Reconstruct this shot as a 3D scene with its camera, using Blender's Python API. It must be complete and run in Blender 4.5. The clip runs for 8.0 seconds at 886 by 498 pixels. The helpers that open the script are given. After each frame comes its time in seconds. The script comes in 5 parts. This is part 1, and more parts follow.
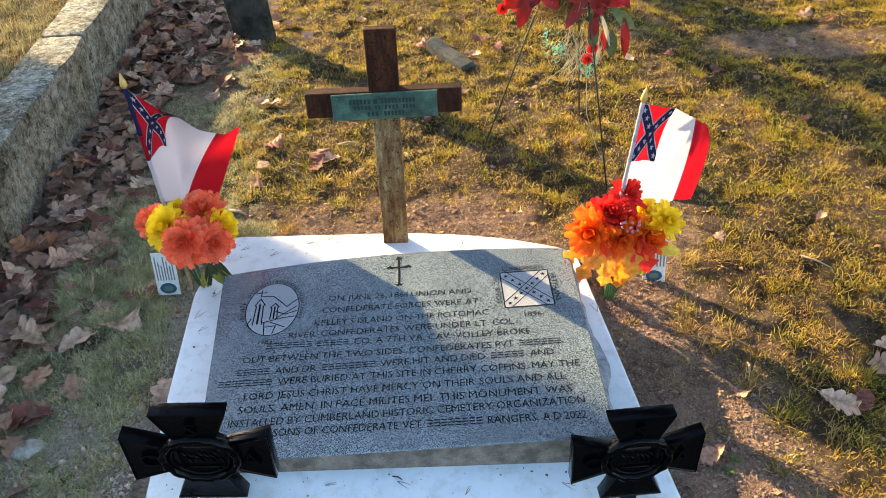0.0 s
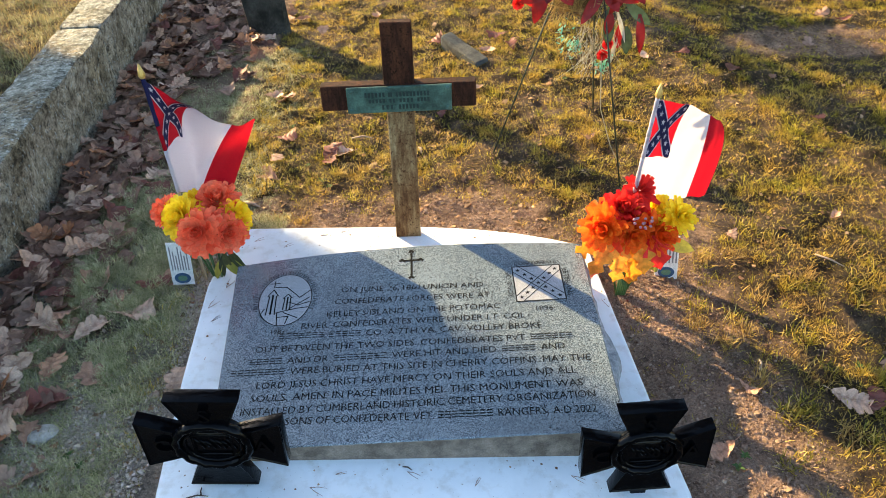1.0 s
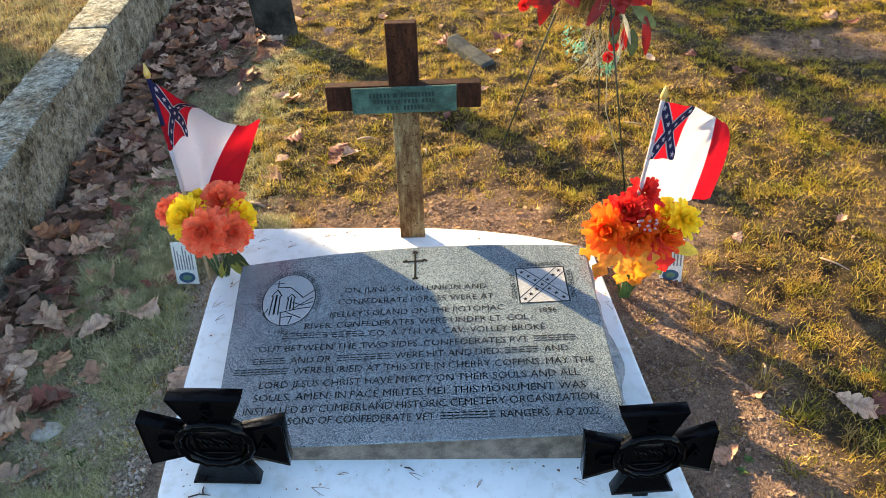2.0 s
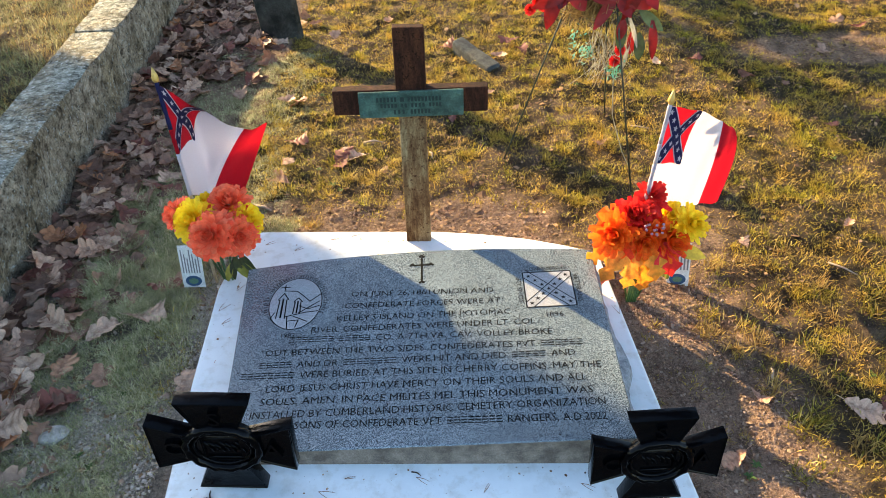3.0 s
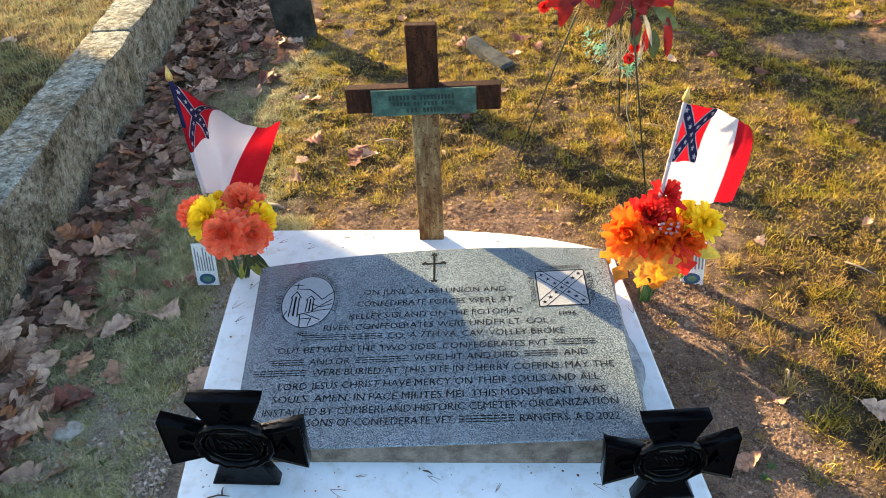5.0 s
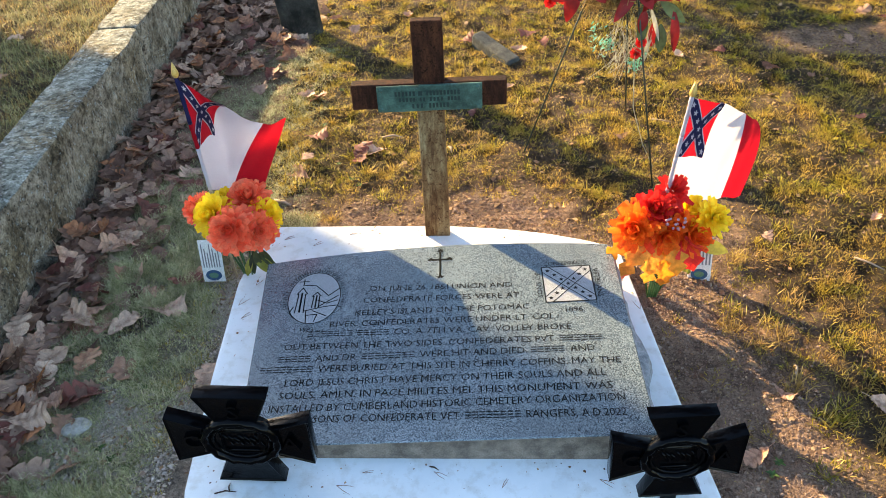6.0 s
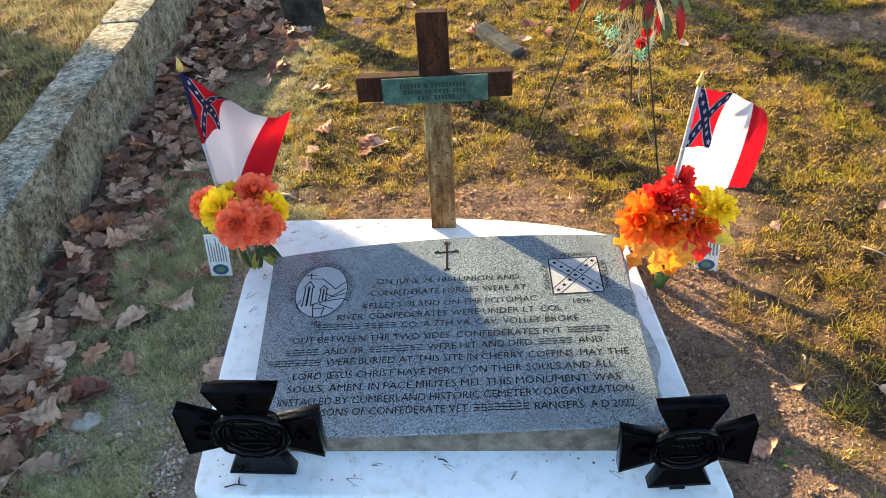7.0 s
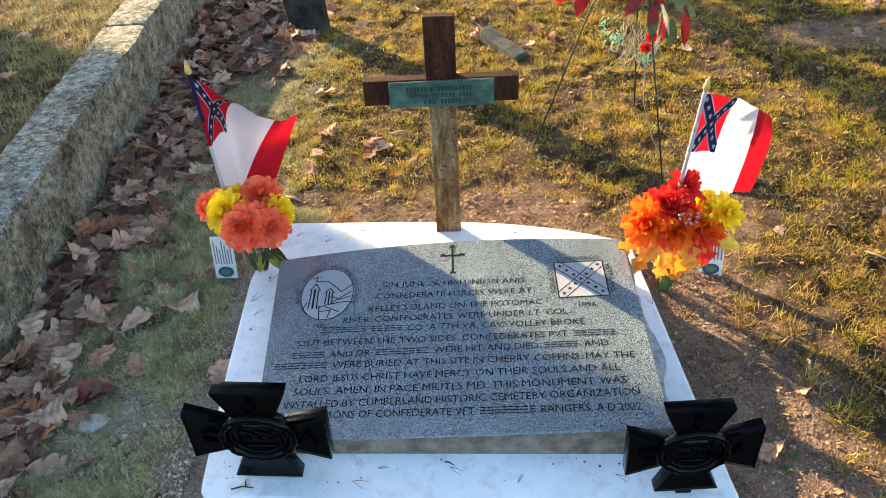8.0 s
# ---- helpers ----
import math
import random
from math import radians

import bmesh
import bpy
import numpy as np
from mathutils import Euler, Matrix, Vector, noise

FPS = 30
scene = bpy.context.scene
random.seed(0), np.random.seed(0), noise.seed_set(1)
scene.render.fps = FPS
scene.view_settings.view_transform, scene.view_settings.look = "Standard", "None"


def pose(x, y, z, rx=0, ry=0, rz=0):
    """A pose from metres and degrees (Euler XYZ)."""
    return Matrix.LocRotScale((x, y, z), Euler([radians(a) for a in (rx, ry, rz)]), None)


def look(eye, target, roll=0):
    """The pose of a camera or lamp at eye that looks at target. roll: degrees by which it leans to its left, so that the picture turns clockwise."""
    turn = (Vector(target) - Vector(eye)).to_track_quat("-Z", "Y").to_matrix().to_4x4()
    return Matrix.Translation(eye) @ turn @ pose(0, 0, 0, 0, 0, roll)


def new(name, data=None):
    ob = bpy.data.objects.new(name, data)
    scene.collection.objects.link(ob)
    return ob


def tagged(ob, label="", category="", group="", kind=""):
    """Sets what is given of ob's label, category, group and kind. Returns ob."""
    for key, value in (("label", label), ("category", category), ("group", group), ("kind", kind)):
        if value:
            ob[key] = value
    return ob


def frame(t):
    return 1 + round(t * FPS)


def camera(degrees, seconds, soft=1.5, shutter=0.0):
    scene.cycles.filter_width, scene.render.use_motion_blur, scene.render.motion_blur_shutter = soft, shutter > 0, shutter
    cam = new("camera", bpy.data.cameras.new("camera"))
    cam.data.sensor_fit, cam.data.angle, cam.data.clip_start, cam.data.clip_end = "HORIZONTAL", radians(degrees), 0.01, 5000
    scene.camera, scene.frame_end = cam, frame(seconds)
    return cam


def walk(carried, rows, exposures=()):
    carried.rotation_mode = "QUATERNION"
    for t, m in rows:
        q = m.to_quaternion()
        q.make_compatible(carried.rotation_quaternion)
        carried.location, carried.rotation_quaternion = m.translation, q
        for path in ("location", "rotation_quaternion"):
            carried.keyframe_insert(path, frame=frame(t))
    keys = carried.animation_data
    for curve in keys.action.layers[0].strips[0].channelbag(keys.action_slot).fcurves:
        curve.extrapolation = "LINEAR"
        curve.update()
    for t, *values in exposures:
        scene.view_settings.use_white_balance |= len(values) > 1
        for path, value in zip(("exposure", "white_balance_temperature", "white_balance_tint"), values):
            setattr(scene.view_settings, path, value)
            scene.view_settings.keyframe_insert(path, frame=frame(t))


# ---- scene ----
cam = camera(62.0, 8.0, soft=0.5)
PATH = [
    (0, (0.12, -1.706, 1.335), (0.136, -0.148, 0.081), -1.7),
    (0.5, (0.116, -1.712, 1.333), (0.123, -0.151, 0.083), -1.4),
    (1, (0.115, -1.719, 1.33), (0.102, -0.164, 0.073), -1.6),
    (1.5, (0.121, -1.721, 1.327), (0.098, -0.165, 0.071), -1.6),
    (3, (0.112, -1.717, 1.33), (0.074, -0.154, 0.083), -1.7),
    (3.5, (0.099, -1.719, 1.33), (0.064, -0.157, 0.082), -1.5),
    (4, (0.104, -1.718, 1.327), (0.058, -0.157, 0.077), -1.7),
    (4.5, (0.117, -1.716, 1.327), (0.054, -0.154, 0.079), -2.1),
    (6, (0.118, -1.713, 1.324), (0.023, -0.159, 0.069), -3.0),
    (6.5, (0.113, -1.713, 1.322), (0.017, -0.165, 0.06), -3.3),
    (7, (0.11, -1.71, 1.325), (0.005, -0.17, 0.052), -3.7),
    (7.5, (0.102, -1.712, 1.325), (-0.004, -0.171, 0.054), -3.6),
    (8, (0.093, -1.715, 1.328), (-0.009, -0.169, 0.063), -3.4),
]
walk(cam, [(t, look(eye, target, roll)) for t, eye, target, roll in PATH], exposures=[(0, 2.28), (8, 2.35)])

# ---- light ----
SUN_AZ = radians(44.5)      # light travels towards +x, -y at this angle below the x axis
SUN_EL = radians(19)
world = bpy.data.worlds.new("sky")
scene.world = world
world.use_nodes = True
wn = world.node_tree
sky = wn.nodes.new("ShaderNodeTexSky")
sky.sky_type = "NISHITA"
sky.sun_disc = False
sky.sun_elevation = SUN_EL
sky.sun_rotation = math.atan2(-math.cos(SUN_AZ), math.sin(SUN_AZ))
wn.links.new(sky.outputs[0], wn.nodes["Background"].inputs[0])
wn.nodes["Background"].inputs[1].default_value = 0.12
sun_data = bpy.data.lights.new("sun", "SUN")
sun_data.energy = 5.0
sun_data.angle = radians(0.55)
sun_data.color = (1.0, 0.72, 0.37)
TO_SUN = Vector((-math.cos(SUN_AZ) * math.cos(SUN_EL), math.sin(SUN_AZ) * math.cos(SUN_EL), math.sin(SUN_EL)))
sun = new("sun", sun_data)
sun.matrix_world = look(TO_SUN * 20, (0, 0, 0))


# ---- materials ----
def mat(name, rough=0.8, metal=0.0, spec=0.5):
    m = bpy.data.materials.new(name)
    m.use_nodes = True
    nt = m.node_tree
    b = nt.nodes["Principled BSDF"]
    b.inputs["Roughness"].default_value = rough
    b.inputs["Metallic"].default_value = metal
    b.inputs["Specular IOR Level"].default_value = spec
    return m, nt, b


def coords(nt, kind="Object"):
    return nt.nodes.new("ShaderNodeTexCoord").outputs[kind]


def noise_node(nt, vec, scale, detail=4.0, rough=0.6):
    n = nt.nodes.new("ShaderNodeTexNoise")
    n.inputs["Scale"].default_value = scale
    n.inputs["Detail"].default_value = detail
    n.inputs["Roughness"].default_value = rough
    nt.links.new(vec, n.inputs["Vector"])
    return n.outputs["Fac"]


def ramp(nt, fac, stops):
    r = nt.nodes.new("ShaderNodeValToRGB")
    e = r.color_ramp.elements
    while len(e) < len(stops):
        e.new(0.5)
    for k, (p, c) in zip(e, stops):
        k.position, k.color = p, (*c, 1)
    nt.links.new(fac, r.inputs[0])
    return r.outputs[0]


def mixc(nt, fac, a, b, mode="MIX"):
    n = nt.nodes.new("ShaderNodeMix")
    n.data_type, n.blend_type = "RGBA", mode
    for sock, v in ((n.inputs[0], fac), (n.inputs[6], a), (n.inputs[7], b)):
        if isinstance(v, (int, float)):
            sock.default_value = v
        elif isinstance(v, tuple):
            sock.default_value = (*v, 1)
        else:
            nt.links.new(v, sock)
    return n.outputs[2]


def bump(nt, b, height, strength, dist=0.01):
    n = nt.nodes.new("ShaderNodeBump")
    n.inputs["Strength"].default_value = strength
    n.inputs["Distance"].default_value = dist
    nt.links.new(height, n.inputs["Height"])
    nt.links.new(n.outputs[0], b.inputs["Normal"])


def base(nt, b, col):
    if isinstance(col, tuple):
        b.inputs["Base Color"].default_value = (*col, 1)
    else:
        nt.links.new(col, b.inputs["Base Color"])


def mottled(name, c1, c2, scale=20.0, rough=0.8, fine=200.0, bump_s=0.3, bump_d=0.004, kind="Object", metal=0.0, spec=0.5, lo=0.35, hi=0.65):
    """Two colours mixed by noise at two scales, with relief."""
    m, nt, b = mat(name, rough, metal, spec)
    v = coords(nt, kind)
    a, f = noise_node(nt, v, scale), noise_node(nt, v, fine, 3)
    c = ramp(nt, a, [(lo, c1), (hi, c2)])
    shade = ramp(nt, f, [(0.3, (0.7, 0.7, 0.7)), (0.7, (1.15, 1.15, 1.15))])
    base(nt, b, mixc(nt, 1.0, c, shade, "MULTIPLY"))
    bump(nt, b, f, bump_s, bump_d)
    return m


def varied(name, cols, rough=0.75, scale=60.0, trans=0.0, island=False, spec=0.3, lo=0.65):
    """A colour picked for each object or island, with grain on it; trans lets light through thin leaves."""
    m, nt, b = mat(name, rough, 0, spec)
    if island:
        rnd = nt.nodes.new("ShaderNodeNewGeometry").outputs["Random Per Island"]
    else:
        rnd = nt.nodes.new("ShaderNodeObjectInfo").outputs["Random"]
    k = len(cols)
    c = ramp(nt, rnd, [(i / max(1, k - 1), col) for i, col in enumerate(cols)])
    g = noise_node(nt, coords(nt), scale, 3)
    c = mixc(nt, 1.0, c, ramp(nt, g, [(0.3, (lo, lo, lo)), (0.7, (1.2, 1.2, 1.2))]), "MULTIPLY")
    base(nt, b, c)
    if trans:
        t = nt.nodes.new("ShaderNodeBsdfTranslucent")
        nt.links.new(c, t.inputs["Color"])
        mx = nt.nodes.new("ShaderNodeMixShader")
        mx.inputs[0].default_value = trans
        nt.links.new(b.outputs[0], mx.inputs[1])
        nt.links.new(t.outputs[0], mx.inputs[2])
        nt.links.new(mx.outputs[0], nt.nodes["Material Output"].inputs[0])
    return m


def tangled(name, greens, straws):
    """Grass that runs from green to straw in patches, each blade of its own tone."""
    m, nt, b = mat(name, 0.6, 0, 0.35)
    rnd = nt.nodes.new("ShaderNodeNewGeometry").outputs["Random Per Island"]
    v = coords(nt)
    stops = lambda cols: [(i / (len(cols) - 1), c) for i, c in enumerate(cols)]
    patch = ramp(nt, noise_node(nt, v, 9, 4), [(0.40, (0, 0, 0)), (0.60, (1, 1, 1))])
    c = mixc(nt, patch, ramp(nt, rnd, stops(greens)), ramp(nt, rnd, stops(straws)))
    base(nt, b, c)
    t = nt.nodes.new("ShaderNodeBsdfTranslucent")
    nt.links.new(c, t.inputs["Color"])
    mx = nt.nodes.new("ShaderNodeMixShader")
    mx.inputs[0].default_value = 0.42
    nt.links.new(b.outputs[0], mx.inputs[1])
    nt.links.new(t.outputs[0], mx.inputs[2])
    nt.links.new(mx.outputs[0], nt.nodes["Material Output"].inputs[0])
    return m


def soil_material():
    m, nt, b = mat("soil", 0.95, 0, 0.2)
    v = coords(nt)
    big, mid, fine = noise_node(nt, v, 2.2, 5), noise_node(nt, v, 18, 5), noise_node(nt, v, 130, 4)
    grain = noise_node(nt, v, 420, 3, 0.7)
    earth = ramp(nt, mid, [(0.3, (0.13, 0.083, 0.058)), (0.5, (0.29, 0.188, 0.13)), (0.72, (0.44, 0.295, 0.205))])
    # brown soil under the grass, with the shade between blades put into its colour
    turf_shade = ramp(nt, mid, [(0.3, (0.020, 0.014, 0.007)), (0.55, (0.048, 0.034, 0.015)), (0.75, (0.11, 0.076, 0.033))])
    pale = nt.nodes.new("ShaderNodeAttribute")
    pale.attribute_name = "grit"
    earth = mixc(nt, pale.outputs["Fac"], earth, ramp(nt, mid, [(0.3, (0.32, 0.27, 0.215)), (0.5, (0.50, 0.43, 0.35)), (0.72, (0.64, 0.56, 0.47))]))
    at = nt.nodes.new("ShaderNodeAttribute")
    at.attribute_name = "turf_shade"
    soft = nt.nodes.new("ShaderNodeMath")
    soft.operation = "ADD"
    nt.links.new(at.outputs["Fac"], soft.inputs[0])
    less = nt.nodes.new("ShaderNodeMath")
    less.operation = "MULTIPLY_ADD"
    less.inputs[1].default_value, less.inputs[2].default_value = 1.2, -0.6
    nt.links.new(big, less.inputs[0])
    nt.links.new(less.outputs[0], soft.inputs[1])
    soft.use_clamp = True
    c = mixc(nt, soft.outputs[0], earth, turf_shade)
    # the lawn far from the grave, where blades are too small to build
    far = nt.nodes.new("ShaderNodeAttribute")
    far.attribute_name = "sward"
    sward = ramp(nt, mid, [(0.28, (0.030, 0.026, 0.008)), (0.42, (0.075, 0.060, 0.016)), (0.58, (0.125, 0.092, 0.028)), (0.75, (0.09, 0.058, 0.025))])
    c = mixc(nt, far.outputs["Fac"], c, sward)
    c = mixc(nt, 1.0, c, ramp(nt, fine, [(0.3, (0.5, 0.5, 0.5)), (0.7, (1.35, 1.35, 1.35))]), "MULTIPLY")
    c = mixc(nt, 1.0, c, ramp(nt, grain, [(0.32, (0.45, 0.45, 0.45)), (0.68, (1.5, 1.5, 1.5))]), "MULTIPLY")
    base(nt, b, c)
    bump(nt, b, mixc(nt, 0.4, fine, grain), 1.0, 0.02)
    return m


def granite_material():
    m, nt, b = mat("grey_granite", 0.22, 0, 1.0)
    v = coords(nt)
    vo = nt.nodes.new("ShaderNodeTexVoronoi")
    vo.inputs["Scale"].default_value = 680
    nt.links.new(v, vo.inputs["Vector"])
    sep = nt.nodes.new("ShaderNodeSeparateColor")
    nt.links.new(vo.outputs["Color"], sep.inputs[0])
    c = ramp(nt, sep.outputs[0], [(0.0, (0.014, 0.020, 0.025)), (0.3, (0.071, 0.097, 0.117)), (0.65, (0.144, 0.188, 0.217)), (0.92, (0.262, 0.315, 0.343))])
    cloud = noise_node(nt, v, 9, 4)
    c = mixc(nt, 1.0, c, ramp(nt, cloud, [(0.3, (0.85, 0.85, 0.85)), (0.7, (1.12, 1.12, 1.12))]), "MULTIPLY")
    base(nt, b, c)
    bump(nt, b, sep.outputs[1], 0.06, 0.001)
    return m


def concrete_material():
    m, nt, b = mat("white_concrete", 0.6, 0, 0.4)
    v = coords(nt)
    big, mid, fine = noise_node(nt, v, 5, 6), noise_node(nt, v, 26, 6), noise_node(nt, v, 170, 3)
    c = ramp(nt, big, [(0.3, (0.60, 0.66, 0.68)), (0.55, (0.72, 0.78, 0.80)), (0.75, (0.78, 0.83, 0.85))])
    c = mixc(nt, 1.0, c, ramp(nt, mid, [(0.28, (0.80, 0.77, 0.72)), (0.5, (1, 1, 1))]), "MULTIPLY")
    specks = ramp(nt, fine, [(0.27, (0.45, 0.4, 0.34)), (0.31, (1, 1, 1))])
    c = mixc(nt, 1.0, c, specks, "MULTIPLY")
    base(nt, b, c)
    bump(nt, b, mid, 0.15, 0.004)
    return m


def wall_stone_material(name, low, midtone, high, lichen):
    m, nt, b = mat(name, 0.95, 0, 0.2)
    v = coords(nt)
    big, mid, fine = noise_node(nt, v, 4, 6, 0.7), noise_node(nt, v, 34, 6, 0.75), noise_node(nt, v, 170, 5, 0.7)
    c = ramp(nt, mid, [(0.36, low), (0.50, midtone), (0.66, high)])
    c = mixc(nt, ramp(nt, big, [(0.45, (0, 0, 0)), (0.62, (0.8, 0.8, 0.8))]), c, ramp(nt, mid, [(0.38, (0.06, 0.045, 0.025)), (0.62, (0.36, 0.28, 0.16))]))
    lich = noise_node(nt, v, 60, 6, 0.8)
    c = mixc(nt, ramp(nt, lich, [(lichen, (0, 0, 0)), (lichen + 0.05, (0.85, 0.85, 0.85))]), c, ramp(nt, fine, [(0.35, (0.30, 0.34, 0.32)), (0.65, (0.62, 0.66, 0.64))]))
    pits = noise_node(nt, v, 95, 4, 0.6)
    c = mixc(nt, ramp(nt, pits, [(0.34, (0.85, 0.85, 0.85)), (0.40, (0, 0, 0))]), c, (0.022, 0.019, 0.014))
    c = mixc(nt, 1.0, c, ramp(nt, fine, [(0.35, (0.6, 0.6, 0.6)), (0.65, (1.25, 1.25, 1.25))]), "MULTIPLY")
    c = mixc(nt, 1.0, c, ramp(nt, noise_node(nt, v, 11, 5, 0.65), [(0.34, (0.5, 0.48, 0.44)), (0.5, (1, 1, 1)), (0.66, (1.3, 1.3, 1.28))]), "MULTIPLY")
    base(nt, b, c)
    hgt = mixc(nt, 0.5, mid, fine)
    bump(nt, b, hgt, 1.0, 0.024)
    return m


def rust_material(name, c1, c2, c3):
    m, nt, b = mat(name, 0.8, 0, 0.12)
    v = coords(nt)
    st = nt.nodes.new("ShaderNodeMapping")
    st.inputs["Scale"].default_value = (1, 1, 0.22)
    nt.links.new(v, st.inputs[0])
    a, f = noise_node(nt, st.outputs[0], 42, 6, 0.7), noise_node(nt, v, 260, 3)
    c = ramp(nt, a, [(0.33, c1), (0.5, c2), (0.66, c3)])
    pits = ramp(nt, noise_node(nt, v, 120, 5, 0.7), [(0.57, (0, 0, 0)), (0.63, (1, 1, 1))])
    c = mixc(nt, pits, c, c1)
    c = mixc(nt, 1.0, c, ramp(nt, f, [(0.3, (0.65, 0.65, 0.65)), (0.7, (1.2, 1.2, 1.2))]), "MULTIPLY")
    base(nt, b, c)
    bump(nt, b, a, 0.4, 0.003)
    return m


def plain(name, col, rough=0.6, metal=0.0, spec=0.4, grain=90.0):
    return mottled(name, tuple(c * 0.9 for c in col), tuple(min(1, c * 1.08) for c in col), grain, rough, grain * 6, 0.15, 0.001, metal=metal, spec=spec)


def cloth(name, col):
    m = varied(name, [col, col], 0.85, 900.0, 0.35, False, 0.15)
    return m


SOIL, GRANITE, CONCRETE, WALLSTONE = soil_material(), granite_material(), concrete_material(), wall_stone_material("lichened_wall_stone", (0.055, 0.060, 0.048), (0.24, 0.258, 0.218), (0.50, 0.52, 0.465), 0.535)
# near face of the wall: a browner, lighter tone than the top
WALLFACE = wall_stone_material("brown_wall_stone", (0.095, 0.077, 0.052), (0.36, 0.305, 0.225), (0.60, 0.53, 0.42), 0.565)
ROUGH_GRANITE = mottled("sawn_granite_edge", (0.105, 0.085, 0.065), (0.24, 0.20, 0.16), 28, 0.85, 300, 0.5, 0.003)
PITCHED = mottled("broken_granite_edge", (0.13, 0.15, 0.17), (0.34, 0.36, 0.38), 60, 0.7, 300, 0.6, 0.006)
ENGRAVED = plain("engraved_letter", (0.010, 0.011, 0.012), 0.9, spec=0.08)
FROSTED = mottled("frosted_granite", (0.20, 0.22, 0.24), (0.34, 0.36, 0.38), 300, 0.7, 600, 0.2, 0.001)
CROSS_STEM = rust_material("rusty_stem", (0.05, 0.019, 0.008), (0.15, 0.092, 0.042), (0.29, 0.225, 0.12))
CROSS_DARK = rust_material("dark_rust", (0.013, 0.006, 0.003), (0.032, 0.012, 0.007), (0.07, 0.026, 0.012))
VERDIGRIS = mottled("verdigris_bronze", (0.014, 0.046, 0.038), (0.060, 0.132, 0.105), 28, 0.6, 240, 0.4, 0.002, metal=0.2)
BRONZE_DARK = plain("dark_bronze_letter", (0.010, 0.030, 0.026), 0.6)
BLACK_IRON = mottled("black_enamel", (0.0008, 0.0010, 0.0015), (0.002, 0.0023, 0.003), 30, 0.13, 75, 0.22, 0.004, spec=0.10)
HEADSTONE = mottled("old_dark_headstone", (0.016, 0.017, 0.014), (0.062, 0.062, 0.052), 14, 0.9, 120, 0.7, 0.008, spec=0.15)
ROCK = mottled("pale_rock", (0.11, 0.09, 0.06), (0.21, 0.175, 0.12), 16, 0.9, 140, 0.5, 0.005)
GREYROCK = mottled("grey_broken_stone", (0.024, 0.029, 0.029), (0.07, 0.075, 0.066), 22, 0.9, 160, 0.5, 0.005)
PAINT = plain("faded_black_paint", (0.05, 0.045, 0.04), 0.8)
BARK = mottled("oak_bark", (0.06, 0.045, 0.035), (0.17, 0.14, 0.11), 14, 0.95, 60, 1.0, 0.03)
GRASS_A = varied("autumn_grass", [(0.06, 0.08, 0.008), (0.32, 0.245, 0.02), (0.54, 0.38, 0.06), (0.12, 0.14, 0.014), (0.70, 0.53, 0.17), (0.40, 0.31, 0.026), (0.08, 0.05, 0.018), (0.17, 0.16, 0.02)], 0.7, 30, 0.5, True)
LAWN = tangled("lawn_tangle", [(0.030, 0.034, 0.005), (0.31, 0.28, 0.018), (0.72, 0.58, 0.05), (0.025, 0.022, 0.005), (0.12, 0.115, 0.010)], [(0.28, 0.165, 0.028), (0.86, 0.62, 0.11), (0.07, 0.036, 0.012), (0.66, 0.43, 0.06), (0.14, 0.085, 0.016)])
SHORT_GREEN = varied("short_green_grass", [(0.13, 0.15, 0.05), (0.42, 0.41, 0.19), (0.62, 0.57, 0.33), (0.21, 0.225, 0.08), (0.72, 0.63, 0.41)], 0.75, 30, 0.25, True)
GRASS_B = varied("thin_green_grass", [(0.11, 0.12, 0.035), (0.30, 0.275, 0.11), (0.50, 0.43, 0.22), (0.16, 0.17, 0.05), (0.40, 0.35, 0.15)], 0.75, 30, 0.25, True)
STRAW = varied("dry_straw", [(0.40, 0.26, 0.07), (0.15, 0.085, 0.03), (0.54, 0.38, 0.12), (0.22, 0.135, 0.04)], 0.8, 40, 0.4, True)
PEBBLE = varied("pebble", [(0.20, 0.128, 0.087), (0.28, 0.19, 0.135), (0.23, 0.15, 0.105), (0.35, 0.255, 0.19), (0.14, 0.085, 0.057)], 0.9, 200, 0, True)
def leaf_material(name, cols):
    """Dead leaf: a tone for each leaf, blotches, and darker ribs."""
    m, nt, b = mat(name, 0.62, 0, 0.3)
    rnd = nt.nodes.new("ShaderNodeObjectInfo").outputs["Random"]
    c = ramp(nt, rnd, [(i / (len(cols) - 1), col) for i, col in enumerate(cols)])
    v = coords(nt)
    blotch, fine = noise_node(nt, v, 38, 5, 0.65), noise_node(nt, v, 330, 3)
    c = mixc(nt, 1.0, c, ramp(nt, blotch, [(0.34, (0.55, 0.47, 0.42)), (0.52, (1, 1, 1)), (0.7, (1.22, 1.18, 1.12))]), "MULTIPLY")
    c = mixc(nt, 1.0, c, ramp(nt, fine, [(0.3, (0.8, 0.8, 0.8)), (0.7, (1.15, 1.15, 1.15))]), "MULTIPLY")
    at = nt.nodes.new("ShaderNodeAttribute")
    at.attribute_name = "rib"
    half = nt.nodes.new("ShaderNodeMath")
    half.operation = "MULTIPLY"
    half.inputs[1].default_value = 0.28
    nt.links.new(at.outputs["Fac"], half.inputs[0])
    c = mixc(nt, half.outputs[0], c, (0.10, 0.055, 0.035))
    base(nt, b, c)
    bump(nt, b, fine, 0.3, 0.001)
    t = nt.nodes.new("ShaderNodeBsdfTranslucent")
    nt.links.new(c, t.inputs["Color"])
    mx = nt.nodes.new("ShaderNodeMixShader")
    mx.inputs[0].default_value = 0.15
    nt.links.new(b.outputs[0], mx.inputs[1])
    nt.links.new(t.outputs[0], mx.inputs[2])
